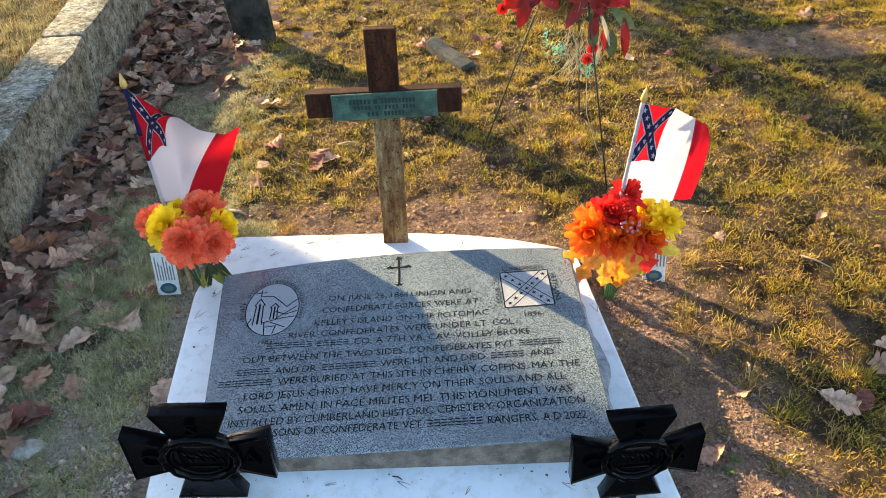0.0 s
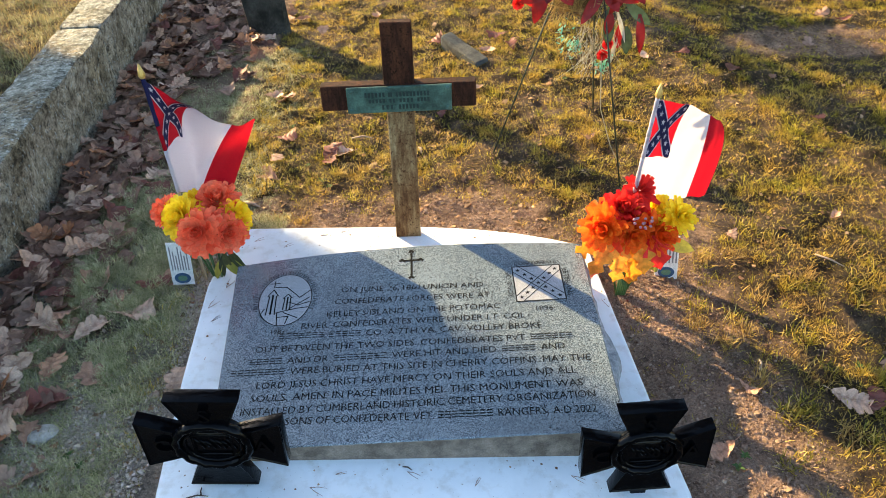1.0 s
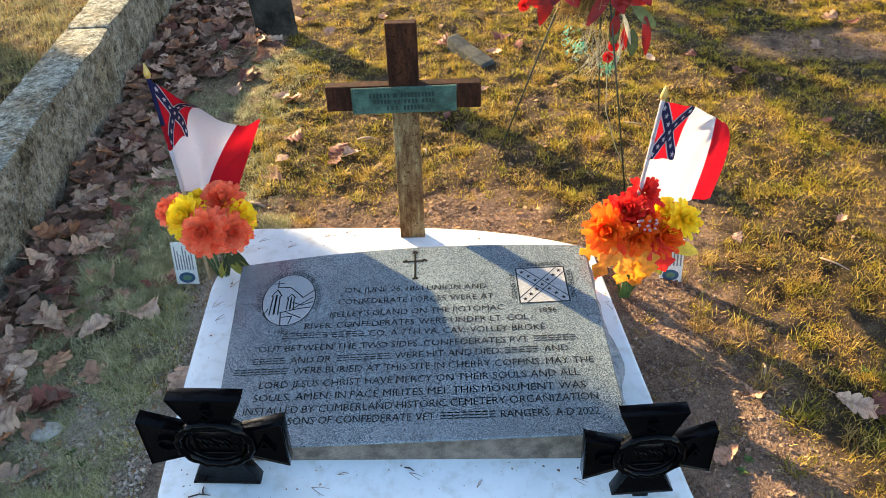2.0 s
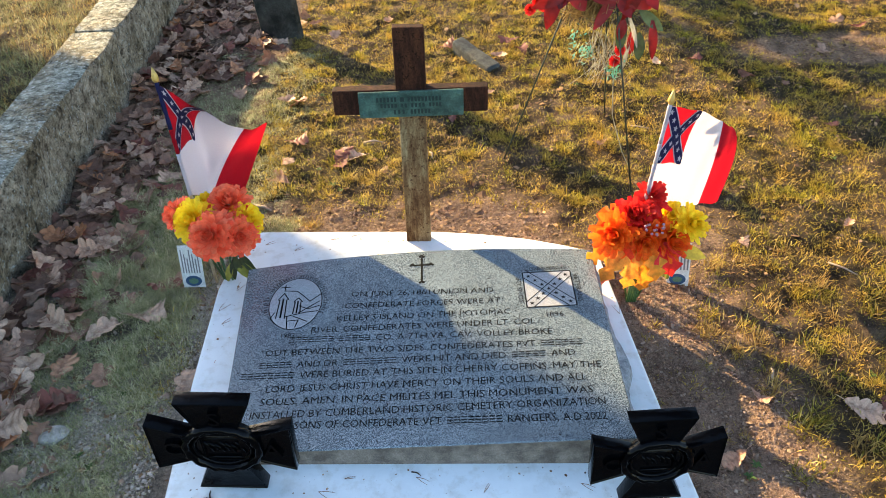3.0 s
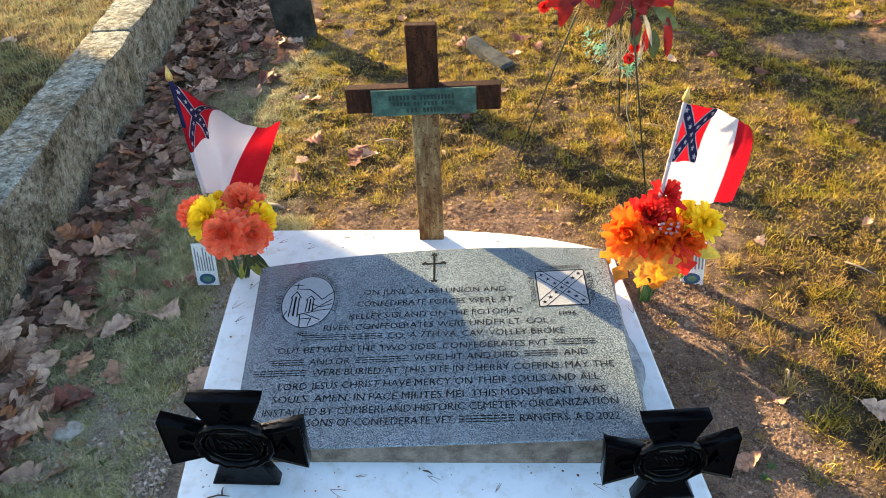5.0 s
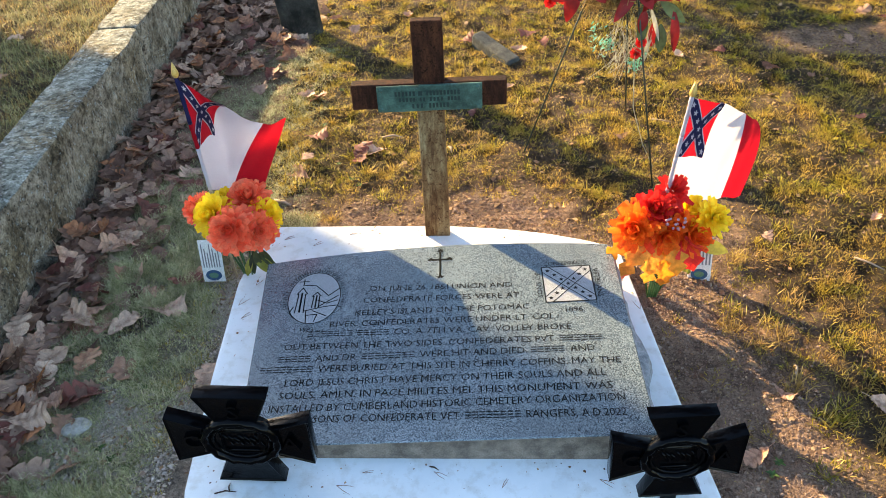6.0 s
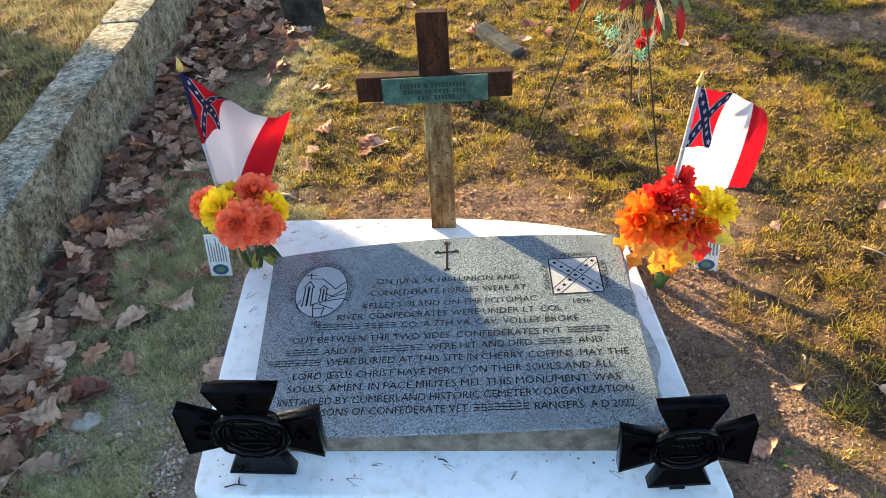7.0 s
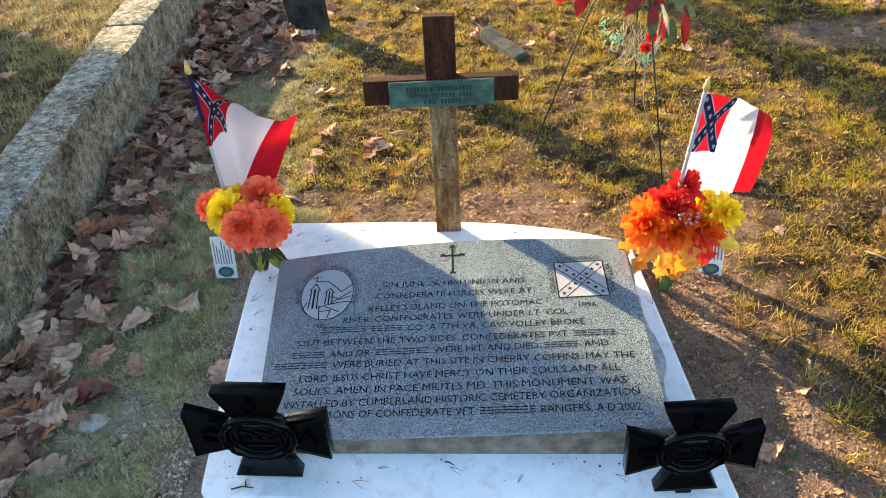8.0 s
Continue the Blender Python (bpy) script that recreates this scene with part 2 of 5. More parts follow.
    nt.links.new(mx.outputs[0], nt.nodes["Material Output"].inputs[0])
    return m


LEAF = leaf_material("dry_oak_leaf", [(0.42, 0.235, 0.15), (0.60, 0.385, 0.265), (0.19, 0.084, 0.05), (0.62, 0.43, 0.31), (0.46, 0.195, 0.08), (0.29, 0.15, 0.10), (0.56, 0.37, 0.26), (0.16, 0.08, 0.055)])
LEAF_RED = leaf_material("red_oak_leaf", [(0.13, 0.042, 0.032), (0.21, 0.075, 0.055)])
LEAF_TAN = leaf_material("tan_oak_leaf", [(0.46, 0.305, 0.21), (0.60, 0.43, 0.315)])
CRUMB = varied("leaf_crumb", [(0.10, 0.05, 0.028), (0.30, 0.175, 0.09), (0.05, 0.025, 0.015), (0.42, 0.28, 0.16), (0.16, 0.085, 0.042)], 0.85, 90, 0.1, True)
CROWN = varied("russet_foliage", [(0.12, 0.06, 0.03), (0.20, 0.11, 0.04), (0.10, 0.08, 0.03)], 0.8, 5, 0.3, True)


# ---- building blocks ----
def part(name, bm, material, parent=None, label="", smooth=False):
    me = bpy.data.meshes.new(name)
    bm.normal_update()
    bm.to_mesh(me)
    bm.free()
    for mm in (material if isinstance(material, (list, tuple)) else [material]):
        me.materials.append(mm)
    if smooth:
        me.polygons.foreach_set("use_smooth", [True] * len(me.polygons))
    ob = new(name, me)
    if parent:
        ob.parent = parent
    if label:
        tagged(ob, label)
    return ob


def thing(name, label, category, m=None, group="", kind=""):
    ob = new(name)
    ob.empty_display_size = 0.05
    if m is not None:
        ob.matrix_world = m
    return tagged(ob, label, category, group, kind)


def raw(name, verts, faces, material, parent=None, smooth=False):
    me = bpy.data.meshes.new(name)
    me.from_pydata([tuple(v) for v in verts], [], faces)
    me.materials.append(material)
    if smooth:
        me.polygons.foreach_set("use_smooth", [True] * len(me.polygons))
    ob = new(name, me)
    if parent:
        ob.parent = parent
    return ob


def box(bm, x0, x1, y0, y1, z0, z1, bev=0.0, seg=2):
    r = bmesh.ops.create_cube(bm, size=1.0)
    vs = r["verts"]
    for v in vs:
        v.co = Vector((x0 + (v.co.x + 0.5) * (x1 - x0), y0 + (v.co.y + 0.5) * (y1 - y0), z0 + (v.co.z + 0.5) * (z1 - z0)))
    if bev:
        es = list({e for v in vs for e in v.link_edges})
        bmesh.ops.bevel(bm, geom=es, offset=bev, segments=seg, affect="EDGES", profile=0.5)
    return vs


def tube(bm, pts, radii, sides=8, cap=True):
    """A tapered round bar along points."""
    rings = []
    for i, p in enumerate(pts):
        p = Vector(p)
        a, b = Vector(pts[max(0, i - 1)]), Vector(pts[min(len(pts) - 1, i + 1)])
        q = (b - a).to_track_quat("Z", "Y")
        r = radii[i] if isinstance(radii, (list, tuple)) else radii
        rings.append([bm.verts.new(p + q @ Vector((r * math.cos(2 * math.pi * k / sides), r * math.sin(2 * math.pi * k / sides), 0))) for k in range(sides)])
    for a, b in zip(rings, rings[1:]):
        for k in range(sides):
            bm.faces.new((a[k], a[(k + 1) % sides], b[(k + 1) % sides], b[k]))
    if cap:
        bm.faces.new(list(reversed(rings[0])))
        bm.faces.new(rings[-1])


def prism(bm, outline, y0, y1, bev=0.0):
    """An outline in the x-z plane pushed from y0 to y1."""
    a = [bm.verts.new((x, y0, z)) for x, z in outline]
    b = [bm.verts.new((x, y1, z)) for x, z in outline]
    n = len(outline)
    fs = [bm.faces.new(a), bm.faces.new(list(reversed(b)))]
    for k in range(n):
        fs.append(bm.faces.new((a[(k + 1) % n], a[k], b[k], b[(k + 1) % n])))
    bmesh.ops.recalc_face_normals(bm, faces=fs)
    if bev:
        bmesh.ops.bevel(bm, geom=list(fs[0].edges) + list(fs[1].edges), offset=bev, segments=2, affect="EDGES", profile=0.5)


def roughen(bm, amount, scale, seed=0.0):
    for v in bm.verts:
        p = v.co * scale + Vector((seed, seed * 1.7, -seed))
        v.co += Vector((noise.noise(p), noise.noise(p + Vector((31, 0, 0))), noise.noise(p + Vector((0, 47, 0))))) * amount


def letters(text, size):
    """Flat letters of the built-in font as a bmesh lying in x-y, with their width."""
    cu = bpy.data.curves.new("letters", "FONT")
    cu.body, cu.size, cu.resolution_u = text, size, 2
    cu.fill_mode = "FRONT"
    cu.offset = 0.0
    ob = bpy.data.objects.new("letters", cu)
    scene.collection.objects.link(ob)
    dg = bpy.context.evaluated_depsgraph_get()
    me = bpy.data.meshes.new_from_object(ob.evaluated_get(dg))
    bm = bmesh.new()
    bm.from_mesh(me)
    bpy.data.objects.remove(ob)
    bpy.data.curves.remove(cu)
    bpy.data.meshes.remove(me)
    xs = [v.co.x for v in bm.verts]
    return bm, (min(xs), max(xs)) if xs else (0, 0)


# ---- ground ----
WALL_A, WALL_B = Vector((-1.118, -0.45)), Vector((-1.262, 2.0))   # foot of the wall's near face


def wall_x(y):
    t = (y - WALL_A.y) / (WALL_B.y - WALL_A.y)
    return WALL_A.x + t * (WALL_B.x - WALL_A.x)


def ground_z(x, y):
    """Lawn with gentle swells; behind the wall it lies higher."""
    z = -0.03 + 0.010 * noise.noise(Vector((x * 1.3, y * 1.3, 0))) + 0.013 * noise.noise(Vector((x * 6, y * 6, 3))) + (0.3 + 0.7 * turf_at(x, y)) * (0.019 * noise.noise(Vector((x * 13, y * 13, 7))) + 0.010 * noise.noise(Vector((x * 32, y * 32, 5))))
    inside = max(0.0, min(1.0, (abs(x) - 0.45) / 0.25)) if -1.0 < y < 0.12 else 1.0
    z = -0.028 + (z + 0.028) * inside
    back = max(0.0, min(1.0, (wall_x(y) - 0.03 - x) / 0.08))
    return z + 0.20 * back


def turf_at(x, y):
    """How grassy the ground is, 0 to 1; also the share of painted soil shade."""
    if x < wall_x(y):
        return 0.8
    d_right, d_left = x - 0.54, -0.52 - x
    near_back = y - 0.04
    t = 1.0
    if -1.6 < y < 0.3 and -0.45 < x < 1.8:
        edge = max(0.0, (-1.1 - y) * 2)
        if x > 0.4:
            edge = max(edge, d_right / 0.42 - 0.2, (y + 0.05) / 0.35)
        else:
            edge = max(edge, (near_back - 0.07 * (x > -0.3)) / 0.22)
        t = min(t, max(0.0, edge))
    if x < -0.42 and -1.6 < y < 0.25:
        t = min(t, 0.55)
    if x < -0.42 and -1.6 < y:
        if d_left < 0.12 and y < 0.25:
            t = min(t, 0.15 + max(0, d_left) * 3)
        if y < 3 and (x < -0.85 or (x < -0.62 and y > 0.15)):
            t = min(t, 0.25)
        if y < -0.6:
            t = min(t, 0.3)
    patch = ((x - 1.78) / 0.45) ** 2 + ((y - 1.36) / 0.17) ** 2
    t = min(t, 0.25 + max(0.0, patch - 0.6))
    t += 0.45 * noise.noise(Vector((x * 3.1, y * 3.1, 9))) + 0.25 * noise.noise(Vector((x * 9, y * 9, 2)))
    return max(0.0, min(1.0, t))


def ground_axis(lo, hi, fine_lo, fine_hi, step):
    a = list(np.arange(fine_lo, fine_hi, step))
    out, d = [], step
    p = fine_lo
    while p > lo:
        d *= 1.35
        p -= d
        out.insert(0, p)
    q, d = a[-1], step
    while q < hi:
        d *= 1.35
        q += d
        a.append(q)
    return out + a


gx, gy = ground_axis(-400, 400, -2.5, 2.6, 0.02), ground_axis(-400, 400, -1.4, 2.7, 0.02)
gverts = [(x, y, ground_z(x, y) if abs(x) < 40 and abs(y) < 40 else -0.03 + (0.20 if x < -2 else 0)) for y in gy for x in gx]
w = len(gx)
gfaces = [(j * w + i, j * w + i + 1, (j + 1) * w + i + 1, (j + 1) * w + i) for j in range(len(gy) - 1) for i in range(w - 1)]
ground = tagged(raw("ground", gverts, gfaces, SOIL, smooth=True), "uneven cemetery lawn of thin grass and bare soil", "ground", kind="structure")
# weight of the darkened soil that stands for shade among the blades
att = ground.data.attributes.new("turf_shade", "FLOAT", "POINT")
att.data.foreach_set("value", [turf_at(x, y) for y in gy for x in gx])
att = ground.data.attributes.new("grit", "FLOAT", "POINT")
att.data.foreach_set("value", [max(0.0, min(1.0, (-0.35 - x) / 0.25)) * max(0.0, min(1.0, (0.35 - y) / 0.4)) for y in gy for x in gx])

att = ground.data.attributes.new("sward", "FLOAT", "POINT")


def sward_at(x, y):
    """0 where blades of grass are built one by one, 1 far from the grave."""
    out = max(x - 2.3, y - 2.5, -0.9 - y)
    if x < wall_x(y):
        out = max(-2.2 - x, y - 2.7, -0.3 - y)
    return max(0.0, min(1.0, out / 0.8 + 0.3 * noise.noise(Vector((x * 4, y * 4, 1))) * (out > 0)))


att.data.foreach_set("value", [sward_at(x, y) for y in gy for x in gx])

# ---- retaining wall ----
wall = thing("wall_low_stone", "low weathered grey stone retaining wall with lichen", "wall", kind="structure")
WALL_TOP, WALL_T = 0.232, 0.165


def wall_block(y0, y1, top):
    bm = bmesh.new()
    ny, nz, nx = max(4, int((y1 - y0) / 0.018)), 14, 8
    ring = [(0.0, -0.12 + (top + 0.12) * k / nz) for k in range(nz + 1)]
    ring += [(-WALL_T * k / nx, top) for k in range(1, nx + 1)]
    ring += [(-WALL_T, top - (top + 0.12) * k / 4) for k in range(1, 5)]
    rows = []
    for j in range(ny + 1):
        y = y0 + (y1 - y0) * j / ny
        row = []
        for dx, z in ring:
            p = Vector((wall_x(y) + dx, y, z))
            rough = (0.016 if z < top - 0.03 else 0.007) if dx > -0.01 else 0.005
            n1 = noise.noise(Vector((y * 4, z * 5, dx * 6))) + 0.6 * noise.noise(Vector((y * 13, z * 14, dx * 14 + 5))) + 0.4 * noise.noise(Vector((y * 34, z * 34, dx * 30)))
            n2 = noise.noise(Vector((y * 5 + 40, z * 5, dx * 7)))
            p.x += n1 * rough
            p.z += (n2 * 0.006 + 0.003 * noise.noise(Vector((y * 30, 3, dx * 30)))) * (z > 0)
            corner = min(abs(z - top), abs(dx)) if (dx > -0.03 and z > top - 0.04) else 1
            if dx > -0.005 and z > top - 0.005:
                p.x -= 0.004 + 0.006 * n2
                p.z -= 0.004
            if j in (0, ny):
                p.z -= 0.006 * (z > 0)
                p.x -= 0.004 * (dx > -0.05)
            row.append(bm.verts.new(p))
        rows.append(row)
    for a, b in zip(rows, rows[1:]):
        for k in range(len(ring) - 1):
            bm.faces.new((a[k], a[k + 1], b[k + 1], b[k])).material_index = 1 if k < nz else 0
    bm.faces.new(rows[0])
    bm.faces.new(list(reversed(rows[-1])))
    bmesh.ops.recalc_face_normals(bm, faces=bm.faces)
    ob = part("stone_block", bm, [WALLSTONE, WALLFACE], wall, smooth=True)
    ob.data.set_sharp_from_angle(angle=radians(38))
    return ob


for y0, y1, top in ((-8.0, -6.3, 0.23), (-6.29, -4.8, 0.226), (-4.79, -3.21, 0.232), (-3.2, -1.62, 0.228), (-1.612, -0.13, 0.232), (-0.128, 1.055, 0.232), (1.060, 2.5, 0.237), (2.51, 4.2, 0.236), (4.21, 6.2, 0.24), (6.21, 8.0, 0.238), (8.01, 10.0, 0.24)):
    wall_block(y0, y1, top)

# ---- concrete base ----
def smooth_outline(pts, r=0.03, seg=4):
    out = []
    n = len(pts)
    for i in range(n):
        p, a, b = Vector(pts[i]), Vector(pts[i - 1]), Vector(pts[(i + 1) % n])
        u, v = (a - p), (b - p)
        k = min(r, u.length * 0.45, v.length * 0.45)
        s, e = p + u.normalized() * k, p + v.normalized() * k
        for j in range(seg + 1):
            t = j / seg
            out.append(s.lerp(p, t).lerp(p.lerp(e, t), t))
    return out


def slab(bm, outline, z0, ztop, bev):
    a = [bm.verts.new((p[0], p[1], z0)) for p in outline]
    b = [bm.verts.new((p[0], p[1], ztop(p[0], p[1]))) for p in outline]
    n = len(outline)
    fs = [bm.faces.new(list(reversed(a))), bm.faces.new(b)]
    for k in range(n):
        fs.append(bm.faces.new((a[k], a[(k + 1) % n], b[(k + 1) % n], b[k])))
    bmesh.ops.recalc_face_normals(bm, faces=fs)
    if bev:
        bmesh.ops.bevel(bm, geom=list(fs[1].edges), offset=bev, segments=3, affect="EDGES", profile=0.5)


bm = bmesh.new()
BASE = [(-0.495, -0.885), (0.60, -0.905), (0.575, -0.70), (0.515, -0.075), (0.42, -0.035), (0.32, -0.004), (0.19, 0.022), (0.05, 0.038), (-0.12, 0.042), (-0.30, 0.046), (-0.50, 0.048), (-0.545, -0.20), (-0.525, -0.55)]
slab(bm, smooth_outline(BASE, 0.03), -0.12, lambda x, y: 0.0, 0.008)
tagged(part("grave_slab", bm, CONCRETE), "white cast concrete grave slab set in the ground", "grave slab")

# ---- granite marker ----
MARK = thing("granite_marker", "grey speckled granite grave marker with engraved text", "grave marker")
G0, GX, GY = Vector((-0.446, -0.21, 0.071)), Vector((0.906, -0.005, 0.051)), Vector((0.015, -0.567, -0.036))


def on_marker(u, v, lift=0.0):
    """u across (0 to 1), v from back to front (0 to 1)."""
    return G0 + GX * u + GY * v + GX.cross(-GY).normalized() * lift


def back_curve(u):
    return -0.055 * (1 - (2 * u - 1.06) ** 2)


top_pts = [(u / 40, back_curve(u / 40) if 0 < u < 40 else 0.0) for u in range(41)] + [(1.0, 1.0), (0.035, 1.0)]
bm = bmesh.new()
tv = [bm.verts.new(on_marker(u, v)) for u, v in top_pts]
tface = bm.faces.new(tv)
if tface.normal.z < 0:
    tface.normal_flip()
bot = [bm.verts.new((v.co.x, v.co.y, 0.0)) for v in tv]
n = len(tv)
for k in range(n):
    f = bm.faces.new((tv[k], tv[(k + 1) % n], bot[(k + 1) % n], bot[k]))
    f.material_index = 1
bmesh.ops.recalc_face_normals(bm, faces=bm.faces)
bmesh.ops.bevel(bm, geom=[e for e in bm.edges if all(v in tv for v in e.verts)], offset=0.0025, segments=1, affect="EDGES")
part("stone", bm, [GRANITE, ROUGH_GRANITE], MARK)

# rough broken side of the stone
bm = bmesh.new()
rows = []
for k in range(25):
    v = 0.02 + 0.96 * k / 24
    p = on_marker(1.0, v)
    b1 = 0.012 + 0.010 * noise.noise(Vector((v * 9, 2, 0))) + 0.030 * math.exp(-((v - 0.62) / 0.09) ** 2) + 0.006 * noise.noise(Vector((v * 31, 7, 0)))
    rows.append([bm.verts.new(p + Vector((-0.004, 0, -0.002))), bm.verts.new(p + Vector((b1 * 0.7, 0, -0.018 + 0.006 * noise.noise(Vector((v * 20, 1, 1)))))), bm.verts.new(p + Vector((b1, 0, -0.045))), bm.verts.new(Vector((p.x + b1 * 0.7, p.y, 0.0)))])
for a, b in zip(rows, rows[1:]):
    for k in range(3):
        bm.faces.new((a[k], b[k], b[k + 1], a[k + 1]))
bmesh.ops.recalc_face_normals(bm, faces=bm.faces)
part("broken_edge", bm, PITCHED, MARK, "rough broken granite edge")

# ---- iron cross on the slab ----
cross = thing("grave_cross", "rusty flat iron cross with a green bronze plaque", "cross", pose(0.001, 0.0, 0.0, 0.0, 0.0, 0.0))
bm = bmesh.new()
box(bm, -0.0355, 0.0355, -0.012, 0.012, -0.02, 0.425, 0.003)
part("stem", bm, CROSS_STEM, cross, "weathered grey-brown rusty stem")
bm = bmesh.new()
box(bm, -0.0385, 0.0385, -0.013, 0.013, 0.42, 0.648, 0.003)
part("upper_arm", bm, CROSS_DARK, cross, "dark brown rusty upper arm")
bm = bmesh.new()
vs = box(bm, -0.2, 0.195, -0.017, 0.015, 0.421, 0.489, 0.003)
for v in bm.verts:
    v.co.z += v.co.x * 0.016
part("cross_arm", bm, CROSS_DARK, cross, "dark brown rusty cross arm")
bm = bmesh.new()
box(bm, -0.134, 0.133, -0.0235, -0.0165, 0.415, 0.487, 0.002)
for v in bm.verts:
    v.co.z += v.co.x * 0.022
plaque = part("plaque", bm, VERDIGRIS, cross, "verdigris bronze plaque with worn raised lettering")
for row, (z, hgt, spans) in enumerate(((0.466, 0.012, ((-0.09, -0.035), (-0.028, -0.018), (-0.010, 0.078))), (0.449, 0.010, ((-0.08, -0.035), (-0.027, -0.010), (-0.002, 0.036), (0.044, 0.078))), (0.431, 0.012, ((-0.048, -0.015), (-0.004, 0.05))))):
    bm = bmesh.new()
    for a, b in spans:
        n = max(2, int((b - a) / 0.0085))
        for k in range(n):
            c = a + (b - a) * (k + 0.5) / n
            box(bm, c - 0.0028, c + 0.0028, -0.0255, -0.0233, z - hgt / 2 + c * 0.022, z + hgt / 2 + c * 0.022)
    part("worn_lettering", bm, BRONZE_DARK, plaque)
for sx in (-0.123, 0.122):
    for z in (0.424, 0.477):
        bm = bmesh.new()
        bmesh.ops.create_uvsphere(bm, u_segments=10, v_segments=6, radius=0.006, matrix=pose(sx, -0.024, z + sx * 0.022) @ Matrix.Diagonal((1, 0.6, 1, 1)))
        part("screw", bm, VERDIGRIS, plaque, smooth=True)


# ---- cast iron crosses at the foot ----
def arm_outline(r0, r1, w0, w1):
    return [(-w0, r0), (w0, r0), (w1, r1), (-w1, r1)]


def iron_cross(m, s):
    ob = thing("iron_grave_cross", "glossy black cast-iron flared cross with raised wreath on a stake", "grave marker", m, "iron crosses at the foot of the grave")
    c = 0.14 * s
    for k, ang in enumerate((0, 90, 180, 270)):
        rot = pose(0, 0, c, 0, ang, 0)
        bm = bmesh.new()
        prism(bm, arm_outline(0.035 * s, 0.14 * s, 0.030 * s, 0.071 * s), -0.016 * s, 0.016 * s)
        front = [f for f in bm.faces if f.normal.y < -0.9]
        bmesh.ops.inset_region(bm, faces=front, thickness=0.0065 * s, depth=-0.0045 * s)
        crisp = [e for e in bm.edges if e.calc_face_angle(0) > 0.4]
        bmesh.ops.bevel(bm, geom=crisp, offset=0.0019 * s, segments=2, affect="EDGES", profile=0.5)
        bmesh.ops.transform(bm, matrix=rot, verts=bm.verts)
        part("arm", bm, BLACK_IRON, ob, smooth=True).data.set_sharp_from_angle(angle=radians(40))
    bm = bmesh.new()
    for ring_r, tube_r in ((0.066, 0.010), (0.052, 0.004)):
        n = 36
        rings = []
        for i in range(n):
            a = 2 * math.pi * i / n
            ctr = Vector((ring_r * 1.08 * s * math.cos(a), -0.012 * s, c + ring_r * 0.98 * s * math.sin(a)))
            out = Vector((math.cos(a), 0, math.sin(a)))
            rr = tube_r * s * (1 + 0.18 * math.sin(a * 22))
            rings.append([bm.verts.new(ctr + out * rr * math.cos(t) + Vector((0, rr * 1.2 * math.sin(t), 0))) for t in [2 * math.pi * q / 8 for q in range(8)]])
        for i in range(n):
            p, q = rings[i], rings[(i + 1) % n]
            for j in range(8):
                bm.faces.new((p[j], p[(j + 1) % 8], q[(j + 1) % 8], q[j]))
    bmesh.ops.recalc_face_normals(bm, faces=bm.faces)
    part("wreath", bm, BLACK_IRON, ob, smooth=True)
    bm = bmesh.new()
    n = 32
    prism(bm, [(0.066 * s * math.cos(2 * math.pi * i / n), c + 0.062 * s * math.sin(2 * math.pi * i / n)) for i in range(n)], -0.010 * s, 0.014 * s, 0.002)
    part("medallion", bm, BLACK_IRON, ob)
    bm = bmesh.new()
    for z0, hw in ((0.032, 0.036), (-0.030, 0.034)):
        tube(bm, [(-hw * s, -0.012 * s, c + z0 * s), (hw * s, -0.012 * s, c + z0 * s)], 0.0035 * s, 6)
    for k in range(7):
        x = -0.034 + 0.0105 * k
        tube(bm, [(x * s, -0.011 * s, c + (0.020 - 0.004 * (k % 3)) * s), ((x + 0.016) * s, -0.012 * s, c + (-0.012 + 0.005 * (k % 2)) * s)], 0.0028 * s, 6)
    for k in range(6):
        x = -0.026 + 0.0104 * k
        tube(bm, [(x * s, -0.012 * s, c - 0.044 * s), ((x + 0.004) * s, -0.012 * s, c - 0.036 * s)], 0.0026 * s, 6)
    tagged(part("flag_relief", bm, BLACK_IRON, ob, smooth=True), kind="stuff")
    for ch, x, z in (("C", -0.098, 0.0), ("S", 0.0, 0.098), ("A", 0.098, 0.0)):
        bm, (x0, x1) = letters(ch, 0.056 * s)
        r = bmesh.ops.extrude_face_region(bm, geom=list(bm.faces))
        bmesh.ops.translate(bm, vec=(0, 0, 0.006 * s), verts=[g for g in r["geom"] if isinstance(g, bmesh.types.BMVert)])
        bmesh.ops.transform(bm, matrix=Matrix.Translation((x * s, -0.0125 * s, c + z * s - 0.018 * s)) @ pose(0, 0, 0, 90, 0, 0) @ Matrix.Translation((-(x0 + x1) / 2, 0, 0)), verts=bm.verts)
        part("raised_letter", bm, BLACK_IRON, ob)
    bm = bmesh.new()
    box(bm, -0.018 * s, 0.018 * s, -0.006 * s, 0.008 * s, -0.12, 0.03 * s, 0.002)
    part("stake", bm, BLACK_IRON, ob)
    return ob


iron_cross(pose(-0.353, -0.826, 0.012, 2.5, 2.5, 0), 0.985)
iron_cross(pose(0.487, -0.868, 0.022, 0, -2.5, 2), 0.875)

# ---- old headstone and stones on the lawn ----
bm = bmesh.new()
box(bm, -0.106, 0.100, -0.026, 0.026, -0.15, 0.69, 0.012, 3)
bmesh.ops.subdivide_edges(bm, edges=list(bm.edges), cuts=3, use_grid_fill=True)
roughen(bm, 0.006, 14)
hs = part("headstone", bm, HEADSTONE, smooth=True)
hs.matrix_world = pose(-0.685, 1.60, -0.03, 3, -3, -18)
tagged(hs, "old dark weathered upright headstone in the grass", "headstone")

